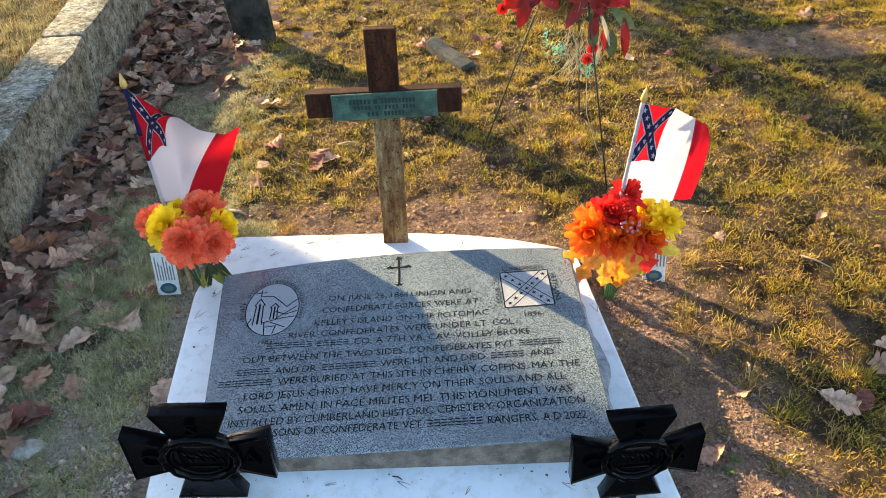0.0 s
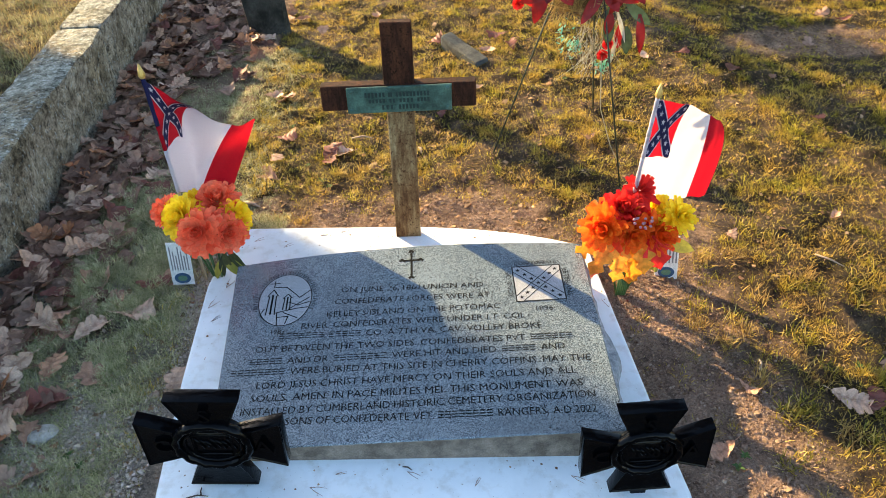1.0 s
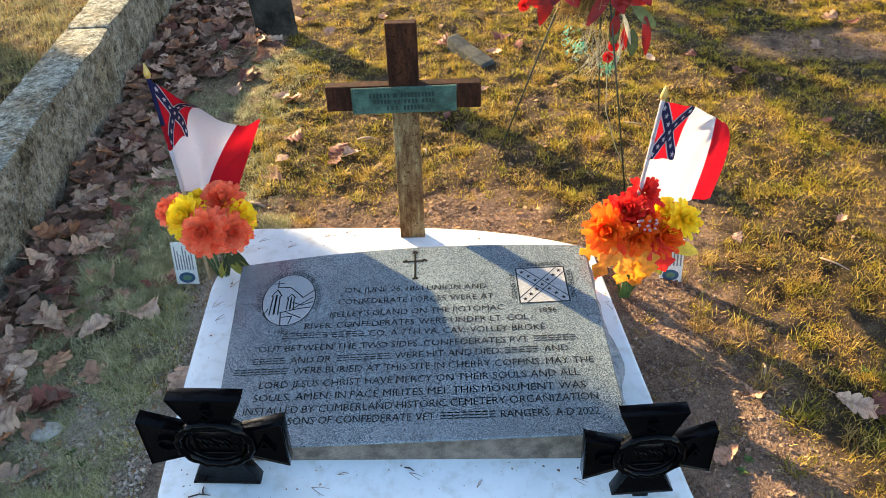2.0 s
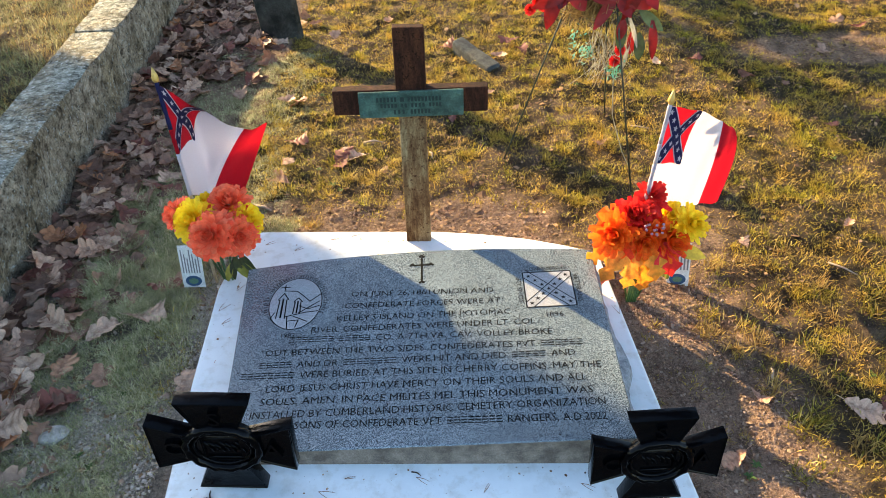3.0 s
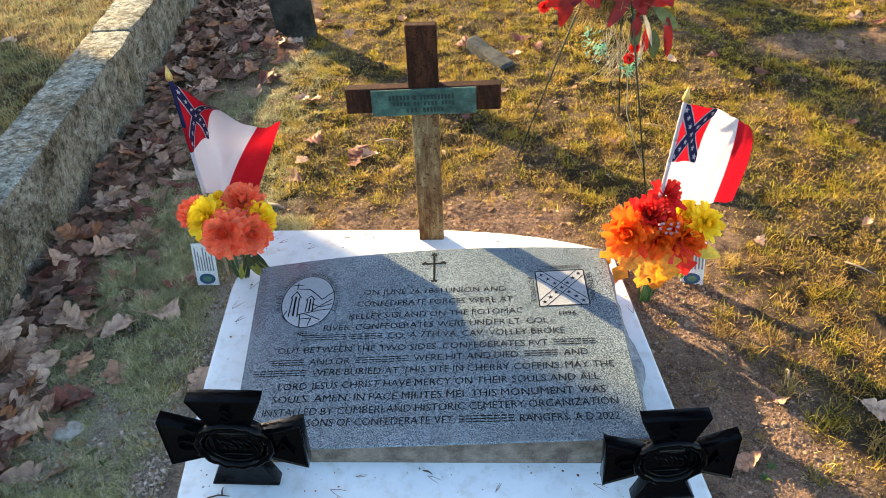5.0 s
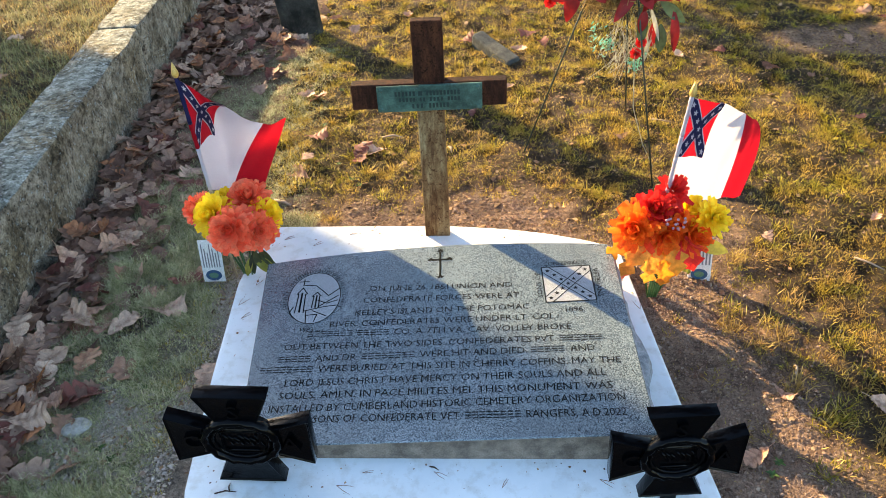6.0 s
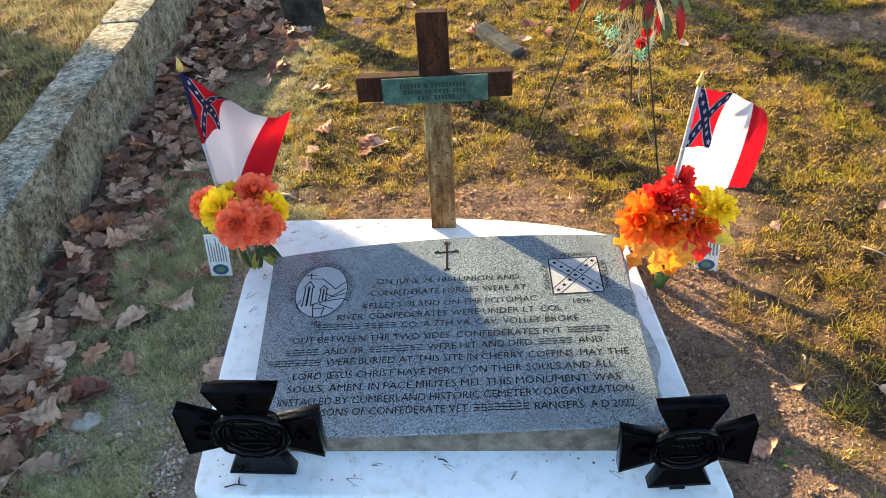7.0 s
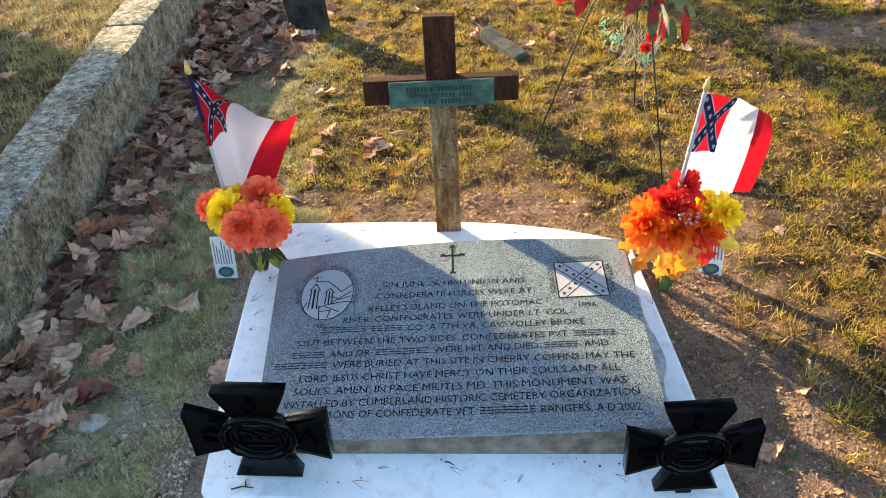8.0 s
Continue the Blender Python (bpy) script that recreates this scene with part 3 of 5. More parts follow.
bm = bmesh.new()
box(bm, -0.13, 0.13, -0.035, 0.035, -0.03, 0.045, 0.012, 2)
bmesh.ops.subdivide_edges(bm, edges=list(bm.edges), cuts=2, use_grid_fill=True)
roughen(bm, 0.012, 12, 3)
st = part("broken_stone", bm, GREYROCK)
st.matrix_world = pose(0.205, 1.285, -0.03, 4, 8, -52)
tagged(st, "broken piece of grey stone lying in grass", "stone")

bm = bmesh.new()
bmesh.ops.create_icosphere(bm, subdivisions=4, radius=1.0)
for v in bm.verts:
    v.co = Vector((v.co.x * 0.075, v.co.y * 0.055, v.co.z * 0.046))
roughen(bm, 0.014, 14, 8)
rk = part("painted_rock", bm, ROCK, smooth=True)
rk.matrix_world = pose(0.885, 0.285, -0.012, 0, 0, -12)
tagged(rk, "rounded tan rock with a faded painted mark", "rock")
bm = bmesh.new()
for pts in (((-0.030, -0.012), (-0.028, 0.014), (-0.006, 0.014), (-0.004, -0.006), (-0.024, -0.010)), ((0.004, 0.014), (0.008, -0.010), (0.030, -0.006), (0.026, 0.014), (0.006, 0.014))):
    tube(bm, [(x + 0.006, y - 0.026, 0.0455 - (x * x) * 6 - (y - 0.026) ** 2 * 8) for x, y in pts], 0.0022, 5)
pm = part("painted_mark", bm, PAINT, rk, "black painted mark")


# ---- trees added beyond the view to shape light and shade ----
def tree(x, y, r, height, lean_x, lean_y, limbs, leaves, seed, label, crook=(), leaf=0.07):
    rnd = random.Random(seed)
    z0 = 0.15 if x < -1.4 else -0.05
    ob = thing("unseen_oak", label, "tree", pose(x, y, z0 - 0.1))
    bm = bmesh.new()
    pts, rad = [], []
    steps = 120
    for k in range(steps + 1):
        t = k / steps
        wob = 0.25 * r * math.sin(k * 0.1 + seed) if not crook else 0.0
        off = float(np.interp(height * t - 0.1, [h for h, _ in crook], [c for _, c in crook])) if crook else 0.0
        pts.append((lean_x * t * height + wob + off * math.sin(SUN_AZ), lean_y * t * height - wob * 0.6 + off * math.cos(SUN_AZ), height * t))
        rad.append((r if crook and height * t < 4.5 else r * (1 - 0.75 * t)) + r * 0.25 * math.exp(-t * 18))
    tube(bm, pts, rad, 20)
    roughen(bm, r * 0.04, 3.2 / max(r, 0.2), seed)
    part("trunk", bm, BARK, ob, smooth=True)
    ends = []
    for i in range(limbs):
        t = 0.5 + 0.5 * (i + rnd.random()) / limbs
        k = min(steps - 1, int(t * steps))
        b0 = Vector(pts[k])
        a = rnd.uniform(0, 2 * math.pi)
        length = height * rnd.uniform(0.25, 0.42)
        d = Vector((math.cos(a), math.sin(a), rnd.uniform(0.4, 0.9))).normalized()
        lp = [b0 + d * length * q / 5 + Vector((rnd.uniform(-1, 1), rnd.uniform(-1, 1), rnd.uniform(-0.3, 0.6))) * 0.08 * length * (q > 0) for q in range(6)]
        bm = bmesh.new()
        tube(bm, lp, [rad[k] * 0.45 * (1 - 0.85 * q / 5) + 0.01 for q in range(6)], 8)
        for q in (2, 3, 4, 5):
            for _ in range(2):
                d2 = (d + Vector((rnd.uniform(-1, 1), rnd.uniform(-1, 1), rnd.uniform(-0.4, 0.8)))).normalized()
                e = lp[q] + d2 * length * 0.35
                tube(bm, [lp[q], lp[q].lerp(e, 0.5) + Vector((0, 0, 0.05)), e], [rad[k] * 0.16, rad[k] * 0.09, 0.006], 5)
                ends += [lp[q].lerp(e, f) for f in (0.4, 0.7, 1.0)]
        part("limb", bm, BARK, ob, smooth=True)
    vs, fs = [], []
    for p in ends:
        for _ in range(leaves):
            c = p + Vector((rnd.gauss(0, 0.3), rnd.gauss(0, 0.3), rnd.gauss(0, 0.25)))
            u = Vector((rnd.uniform(-1, 1), rnd.uniform(-1, 1), rnd.uniform(-1, 1))).normalized() * leaf
            v = u.cross(Vector((rnd.uniform(-1, 1), rnd.uniform(-1, 1), rnd.uniform(-1, 1)))).normalized() * leaf * 0.6
            n0 = len(vs)
            vs += [c - u, c + v, c + u, c - v]
            fs.append((n0, n0 + 1, n0 + 2, n0 + 3))
    raw("crown", vs, fs, CROWN, ob)
    return ob


def sunward(c, dist):
    """A place on the ground: c metres across the light's way, dist metres towards the sun."""
    n = Vector((math.sin(SUN_AZ), math.cos(SUN_AZ)))
    d = Vector((-math.cos(SUN_AZ), math.sin(SUN_AZ)))
    return n * c + d * dist


# unseen trunk added for the shade across the grave; offsets follow the shadow's edge
p = sunward(-1.0, 8.5)
CROOK = ((0, -0.30), (2.3, -0.28), (2.47, -0.215), (2.63, -0.115), (2.89, 0.045), (2.96, 0.075), (3.03, 0.04), (3.10, 0.02), (3.2, 0.02), (3.3, 0.05), (3.5, 0.08), (3.7, 0.09), (6, 0.1), (12, 0.2))
tree(p.x, p.y, 0.78, 11.0, 0.0, 0.0, 9, 12, 3, "thick crooked oak tree with russet leaves, unseen, added to cast shade on the grave", CROOK)
# two thinner unseen trunks, bent to give the shadow bands on the lawn
p = sunward(1.56, 9.0)
tree(p.x, p.y, 0.105, 8.0, 0.0, 0.0, 6, 10, 5, "slender crooked oak tree with russet leaves, unseen, added to cast a shadow band", ((0, 0.1), (2.5, 0.42), (2.75, 0.38), (2.9, 0.28), (3.18, 0.02), (3.35, -0.12), (3.8, -0.15), (6, 0.0), (9, 0.1)))
p = sunward(2.09, 10.0)
tree(p.x, p.y, 0.16, 8.5, 0.0, 0.0, 6, 10, 8, "slender crooked oak tree with russet leaves, unseen, added to cast a shadow band", ((0, 0.05), (2.8, 0.32), (3.0, 0.28), (3.14, 0.22), (3.27, 0.14), (3.38, 0.03), (3.5, -0.05), (3.9, -0.1), (6, 0.0), (9, 0.1)))

# unseen trees with dense crowns, added to block skylight past the grave
for k, (c, dist, r, h) in enumerate(((5.2, 5.0, 0.24, 11), (6.8, 1.5, 0.30, 12), (8.5, -2.0, 0.26, 11), (7.5, 6.5, 0.35, 13), (10.5, 2.5, 0.33, 13), (10.0, -6.0, 0.28, 11), (4.6, 9.5, 0.25, 12))):
    p = sunward(c, dist)
    tree(p.x, p.y, r, h, 0.01, 0.0, 11, 22, 30 + k, "tall oak tree with russet leaves, unseen, added to cover part of the sky", leaf=0.13)

# ---- engraving on the marker ----
def engrave(bm, name, label="", material=ENGRAVED):
    return part(name, bm, material, MARK, label)


def local_on_marker(bm, u0, v0, du, dv, lift):
    """Lays flat drawings (x to the right, y to the back, metres) on the stone's face at u0, v0."""
    ex = GX.normalized()
    ey = -GY.normalized()
    o = on_marker(u0, v0, lift)
    for v in bm.verts:
        v.co = o + ex * v.co.x + ey * v.co.y


def bar(bm, x0, x1, y0, y1):
    bm.faces.new([bm.verts.new(p) for p in ((x0, y0, 0), (x1, y0, 0), (x1, y1, 0), (x0, y1, 0))])


def stroke(bm, pts, wd):
    """A flat line of width wd through points in x-y."""
    for p, q in zip(pts, pts[1:]):
        p, q = Vector(p), Vector(q)
        d = (q - p)
        if d.length < 1e-6:
            continue
        d.normalize()
        n = Vector((-d.y, d.x)) * wd / 2
        p, q = p - d * wd * 0.3, q + d * wd * 0.3
        bm.faces.new([bm.verts.new((c.x, c.y, 0)) for c in (p - n, q - n, q + n, p + n)])


# Pieces of each line: words, or a whole number for a bar that many letters long.
LINES = (
    (0.3153, 0.2222, 0.7102, 0.2399, ("ON", "JUNE", "26,", "1861", "UNION", "AND")),
    (0.2998, 0.2928, 0.7257, 0.3034, ("CONFEDERATE", "FORCES", "WERE", "AT")),
    (0.282, 0.3651, 0.7499, 0.3721, ("KELLEY'S", "ISLAND", "ON", "THE", "POTOMAC")),
    (0.2159, 0.425, 0.8118, 0.4339, ("RIVER.", "CONFEDERATES", "WERE", "UNDER", "LT.", "COL")),
    (0.161, 0.4762, 0.8505, 0.4938, (7, 5, "CO.", "A", "7TH", "VA.", "CAV.", "VOLLEY", "BROKE")),
    (0.1025, 0.5432, 0.9257, 0.5573, ("OUT", "BETWEEN", "THE", "TWO", "SIDES.", "CONFEDERATES", "PVT.", 6)),
    (0.0948, 0.6085, 0.8983, 0.6102, (5, "AND", "DR.", 8, "WERE", "HIT", "AND", "DIED.", 5, "AND")),
    (0.0509, 0.6614, 0.9546, 0.6755, (8, "WERE", "BURIED", "AT", "THIS", "SITE", "IN", "CHERRY", "COFFINS.", "MAY", "THE")),
    (0.1226, 0.7302, 0.9139, 0.7337, ("LORD", "JESUS", "CHRIST", "HAVE", "MERCY", "ON", "THEIR", "SOULS", "AND", "ALL")),
    (0.1138, 0.7919, 0.9228, 0.7954, ("SOULS.", "AMEN.", "IN", "PACE", "MILITES", "MEI.", "THIS", "MONUMENT", "WAS")),
    (0.0951, 0.8536, 0.9462, 0.8501, ("INSTALLED", "BY", "CUMBERLAND", "HISTORIC", "CEMETERY", "ORGANIZATION")),
    (0.208, 0.9048, 0.9418, 0.9171, ("SONS", "OF", "CONFEDERATE", "VET.", 8, "RANGERS,", "A.D.2022")),
)
for u0, v0, u1, v1, words in LINES:
    a, b = on_marker(u0, v0), on_marker(u1, v1)
    length = (b - a).length
    cap = 0.0172 + 0.0022 * v0
    size = cap / 0.70
    items, total, gap = [], 0.0, size * 0.36
    for wd in words:
        if isinstance(wd, int):
            items.append((None, 0, wd * size * 0.62))
            total += wd * size * 0.62
        else:
            bm2, (x0, x1) = letters(wd, size)
            items.append((bm2, x0, x1 - x0))
            total += x1 - x0
    k = length / (total + gap * (len(words) - 1))
    x = 0.0
    ex = (b - a).normalized()
    nrm = GX.cross(-GY).normalized()
    ey = nrm.cross(ex)
    row = bmesh.new()
    for bm, x0, wdt in items:
        if bm is None:
            bm = bmesh.new()
            letters_n = max(1, round(wdt / (size * 0.62)))
            for q in range(letters_n):
                a0 = x + wdt * k * q / letters_n
                a1 = a0 + wdt * k / letters_n * 0.72
                for level in (0.12, 0.5, 0.88):
                    stroke(bm, ((a0, cap * level), (a1, cap * level)), cap * 0.14)
        else:
            for v in bm.verts:
                v.co.x = x + (v.co.x - x0) * k
        for v in bm.verts:
            v.co = a + nrm * 0.0009 + ex * v.co.x + ey * v.co.y
        me2 = bpy.data.meshes.new("word")
        bm.to_mesh(me2)
        bm.free()
        row.from_mesh(me2)
        bpy.data.meshes.remove(me2)
        x += (wdt + gap) * k
    tagged(engrave(row, "inscription_line"), kind="stuff")


def flat_disc(bm, rx, ry, n=48):
    bm.faces.new([bm.verts.new((rx * math.cos(2 * math.pi * k / n), ry * math.sin(2 * math.pi * k / n), 0)) for k in range(n)])


def star(bm, x, y, r, turn=0.0):
    bm.faces.new([bm.verts.new((x + (r if k % 2 == 0 else r * 0.42) * math.sin(turn + math.pi * k / 5), y + (r if k % 2 == 0 else r * 0.42) * math.cos(turn + math.pi * k / 5), 0)) for k in range(10)])


# round seal with a hill, a road and two monuments
ERX, ERY, EU, EV = 0.067, 0.088, 0.16, 0.245
bm = bmesh.new()
flat_disc(bm, ERX, ERY)
local_on_marker(bm, EU, EV, 1, 1, 0.0006)
engrave(bm, "seal_ground", "frosted pale round seal", FROSTED)
bm = bmesh.new()
ring = [(ERX * math.cos(2 * math.pi * k / 48), ERY * math.sin(2 * math.pi * k / 48)) for k in range(49)]
stroke(bm, ring, 0.0022)
for pts in (((-0.030, 0.045), (0.0, 0.042), (0.022, 0.020), (0.036, 0.004), (0.064, 0.030)), ((-0.02, -0.045), (0.03, -0.033), (0.060, -0.030)), ((0.012, -0.034), (0.062, 0.004)), ((0.010, -0.010), (0.034, -0.022), (0.062, -0.012)),
            ((-0.012, -0.06), (0.014, -0.058), (0.008, -0.082)), ((0.0, -0.045), (0.036, -0.064)), ((-0.045, 0.058), (-0.020, 0.058)), ((-0.033, 0.066), (-0.033, 0.044)), ((-0.05, -0.03), (-0.058, -0.05), (-0.045, -0.066)), ((-0.016, -0.045), (-0.012, -0.086))):
    stroke(bm, pts, 0.0028)
for x, y, wd, hg in ((-0.033, -0.012, 0.011, 0.048), (0.006, -0.012, 0.009, 0.030)):
    stroke(bm, ((x - wd, y - hg * 0.8), (x - wd * 0.8, y + hg * 0.5), (x - wd * 1.2, y + hg * 0.55), (x, y + hg), (x + wd * 1.2, y + hg * 0.55), (x + wd * 0.8, y + hg * 0.5), (x + wd, y - hg * 0.8)), 0.003)
    stroke(bm, ((x, y - hg * 0.75), (x, y + hg * 0.6)), wd * 0.45)
local_on_marker(bm, EU, EV, 1, 1, 0.0010)
engrave(bm, "seal_drawing")
bm = bmesh.new()
for k in range(46):
    ang = math.pi * (1.12 - 1.24 * k / 45)
    if k in (8, 9, 21, 22, 33):
        continue
    ca, sa = math.cos(ang), math.sin(ang)
    stroke(bm, ((ca * (ERX + 0.005), sa * (ERY + 0.005)), (ca * (ERX + 0.0125), sa * (ERY + 0.0125))), 0.0024)
local_on_marker(bm, EU, EV, 1, 1, 0.0009)
engrave(bm, "seal_lettering")
bm, (x0, x1) = letters("1983", 0.019)
local_on_marker(bm, EU - 0.028, EV + 0.20, 1, 1, 0.0009)
engrave(bm, "seal_year")

# small latin cross
bm = bmesh.new()
stroke(bm, ((0, -0.044), (0, 0.046)), 0.0055)
stroke(bm, ((-0.022, 0.018), (0.022, 0.018)), 0.0055)
for x, y in ((0, 0.050), (-0.024, 0.018), (0.024, 0.018), (0, -0.046)):
    for dx, dy in ((0, 0.0045), (0.0045, 0), (-0.0045, 0)):
        bm.faces.new([bm.verts.new((x + dx + 0.0042 * math.cos(k * math.pi / 4), y + dy + 0.0042 * math.sin(k * math.pi / 4), 0)) for k in range(8)])
local_on_marker(bm, 0.513, 0.075, 1, 1, 0.0010)
engrave(bm, "engraved_cross")

# square emblem: saltire with thirteen stars and worn words round it
FU, FV, FH = 0.862, 0.235, 0.060
bm = bmesh.new()
bar(bm, -FH, FH, -FH, FH)
local_on_marker(bm, FU, FV, 1, 1, 0.0005)
engrave(bm, "emblem_ground", "frosted pale square emblem", FROSTED)
bm = bmesh.new()
stroke(bm, ((-FH, -FH), (FH, -FH), (FH, FH), (-FH, FH), (-FH, -FH)), 0.003)
for s in (1, -1):
    for o in (-0.017, 0.017):
        lo, hi = -FH + max(0, -o * s), FH - max(0, o * s)
        stroke(bm, ((lo, s * lo + o), (hi, s * hi + o)), 0.0022)
for k in range(-3, 4):
    for s in (1, -1):
        if k == 0 and s < 0:
            continue
        star(bm, k * 0.0155, s * k * 0.0155, 0.0068)
local_on_marker(bm, FU, FV, 1, 1, 0.0010)
engrave(bm, "emblem_drawing")
for side in range(3):
    words, span = (("CONFEDERATE", 0.106), ("VETERANS", 0.098), ("SONS OF", 0.086))[side]
    bm, (x0, x1) = letters(words, 0.018)
    for v in bm.verts:
        along, rise = ((v.co.x - x0) / (x1 - x0) - 0.5) * span, v.co.y
        v.co.x, v.co.y = ((along, FH + 0.006 + rise), (FH + 0.006 + rise, -along), (-FH - 0.006 - rise, along))[side]
    local_on_marker(bm, FU, FV, 1, 1, 0.0009)
    engrave(bm, "emblem_lettering")
bm, (x0, x1) = letters("1896", 0.024)
for v in bm.verts:
    v.co.x = (v.co.x - (x0 + x1) / 2) * 0.95
local_on_marker(bm, FU + 0.004, FV + 0.165, 1, 1, 0.0009)
engrave(bm, "emblem_year")


# ---- cloth flags on sticks ----
WHITE_CLOTH, RED_CLOTH, BLUE_CLOTH = cloth("white_cloth", (0.54, 0.50, 0.56)), cloth("red_cloth", (0.34, 0.005, 0.014)), cloth("navy_cloth", (0.020, 0.020, 0.075))
DOWEL = mottled("pale_wood_stick", (0.42, 0.30, 0.17), (0.60, 0.47, 0.30), 60, 0.6, 300, 0.2, 0.001)
GILT = plain("gilt_plastic", (0.55, 0.36, 0.10), 0.4, 0.3)


def eased(pts, t):
    """A smooth curve through evenly numbered points."""
    k = min(len(pts) - 2, int(t))
    a, b, f = pts[k], pts[k + 1], t - k
    p, q = (pts[k - 1] if k else a * 2 - b), (pts[k + 2] if k + 2 < len(pts) else b * 2 - a)
    return 0.5 * (2 * a + (b - p) * f + (2 * p - 5 * a + 4 * b - q) * f * f + (3 * a - p - 3 * b + q) * f ** 3)


def stick_flag(foot, tip, folds, label, HOIST=0.265, FLY=0.40, hem=None):
    """A stick with a blown cloth flag. folds: for the top, the canton's foot and the bottom of the cloth, the way it goes along the canton, the field and the bar."""
    ob = thing("stick_flag", label, "flag", group="small flags at the grave")
    foot, tip = Vector(foot), Vector(tip)
    d = (tip - foot).normalized()
    length = (tip - foot).length
    bm = bmesh.new()
    tube(bm, [foot, foot + d * (length - 0.035)], 0.0042, 10)
    part("stick", bm, DOWEL, ob, smooth=True)
    bm = bmesh.new()
    tube(bm, [tip - d * 0.038, tip - d * 0.030, tip - d * 0.022, tip], [0.0045, 0.0085, 0.0075, 0.001], 10)
    part("spear_tip", bm, GILT, ob, smooth=True)
    top = tip - d * 0.042
    for name, share0, share1, material in (("upper_sleeve", -0.02, 0.38, hem[0]), ("middle_sleeve", 0.38, 0.6, hem[1]), ("lower_sleeve", 0.6, 1.0, WHITE_CLOTH)):
        bm = bmesh.new()
        tube(bm, [top - d * HOIST * (share0 + (share1 - share0) * k / 8) for k in range(9)], [0.0050 + 0.0005 * math.sin(k * 1.9) for k in range(9)], 10)
        part(name, bm, material, ob, smooth=True)
    cols, rows_n = 89, 25
    lines = []
    for share, ways in zip((0.0, 0.6, 1.0), folds):
        pts = [top - d * HOIST * share]
        for way in ways:
            pts.append(pts[-1] + Vector(way))
        lines.append(pts)
    grid = []
    for j in range(rows_n):
        v = j / (rows_n - 1)
        wa, wb, wc = (v - 0.6) * (v - 1) / 0.6, v * (v - 1) / -0.24, v * (v - 0.6) / 0.4
        ctrl = [lines[0][k] * wa + lines[1][k] * wb + lines[2][k] * wc for k in range(4)]
        line = []
        for i in range(cols):
            u = i / (cols - 1)
            t = u / 0.36 if u < 0.36 else 1 + (u - 0.36) / 0.33 if u < 0.69 else 2 + (u - 0.69) / 0.31
            p = eased(ctrl, min(t, 2.9999))
            p.y += 0.004 * math.sin(u * 21 + v * 5) * min(1, u * 5)
            line.append(p)
        grid.append(line)

    def at(u, v, lift):
        fi, fj = max(0, min(0.9999, u / FLY)) * (cols - 1), max(0, min(0.9999, v / HOIST)) * (rows_n - 1)
        i, j = int(fi), int(fj)
        a, b = fi - i, fj - j
        p00, p10, p01, p11 = grid[j][i], grid[j][i + 1], grid[j + 1][i], grid[j + 1][i + 1]
        p = (p00 * (1 - a) + p10 * a) * (1 - b) + (p01 * (1 - a) + p11 * a) * b
        n = (p10 - p00).cross(p01 - p00)
        return p + n.normalized() * lift

    def sheet(name, u0, u1, v0, v1, nu, nv, material, parent):
        bm = bmesh.new()
        vs = [[bm.verts.new(at(u0 + (u1 - u0) * i / nu, v0 + (v1 - v0) * j / nv, 0)) for i in range(nu + 1)] for j in range(nv + 1)]
        for j in range(nv):
            for i in range(nu):
                bm.faces.new((vs[j][i], vs[j][i + 1], vs[j + 1][i + 1], vs[j + 1][i]))
        return part(name, bm, material, parent, smooth=True)

    can_u, can_v, bar_u = FLY * 0.36, HOIST * 0.60, FLY * 0.69
    sheet("white_field", can_u, bar_u, 0, can_v, 50, 20, WHITE_CLOTH, ob)
    sheet("white_lower_field", 0, bar_u, can_v, HOIST, 64, 10, WHITE_CLOTH, ob)
    sheet("red_bar", bar_u, FLY, 0, HOIST, 28, 20, RED_CLOTH, ob)
    canton = sheet("canton", 0, can_u, 0, can_v, 60, 28, RED_CLOTH, ob)
    for name, half, lift, material in (("white_edging", 0.019, 0.0007, WHITE_CLOTH), ("blue_saltire", 0.0148, 0.0013, BLUE_CLOTH)):
        bm = bmesh.new()
        for side in (1, -1):
            for flip in (False, True):
                n = 44
                prev = None
                for k in range(n + 1):
                    t = k / n
                    cu, cv = can_u * t, can_v * (1 - t if flip else t)
                    du, dv = half * 0.707, half * 0.707 * (1 if flip else -1)
                    lim = lambda q, hi: max(0.0, min(hi, q))
                    lf = (lift + (0.0002 if flip else 0)) * side
                    cur = [bm.verts.new(at(lim(cu + du * e, can_u), lim(cv + dv * e, can_v), lf)) for e in (-1, -0.33, 0.33, 1)]
                    if prev:
                        for q in range(3):
                            bm.faces.new((prev[q], cur[q], cur[q + 1], prev[q + 1]))
                    prev = cur
        part(name, bm, material, canton, smooth=True)
    bm = bmesh.new()
    for side in (1, -1):
        for k in range(-3, 4):
            for flip in (1, -1):
                if k == 0 and flip < 0:
                    continue
                cu, cv = can_u * (0.5 + k * 0.135), can_v * (0.5 + flip * k * 0.135)
                ctr = bm.verts.new(at(cu, cv, 0.0021 * side))
                ring = [bm.verts.new(at(cu + (0.0095 if q % 2 == 0 else 0.0039) * math.sin(math.pi * q / 5), cv - (0.0095 if q % 2 == 0 else 0.0039) * math.cos(math.pi * q / 5), 0.0021 * side)) for q in range(10)]
                for q in range(10):
                    bm.faces.new((ctr, ring[q], ring[(q + 1) % 10]))
    part("white_stars", bm, WHITE_CLOTH, canton, smooth=True)
    return ob


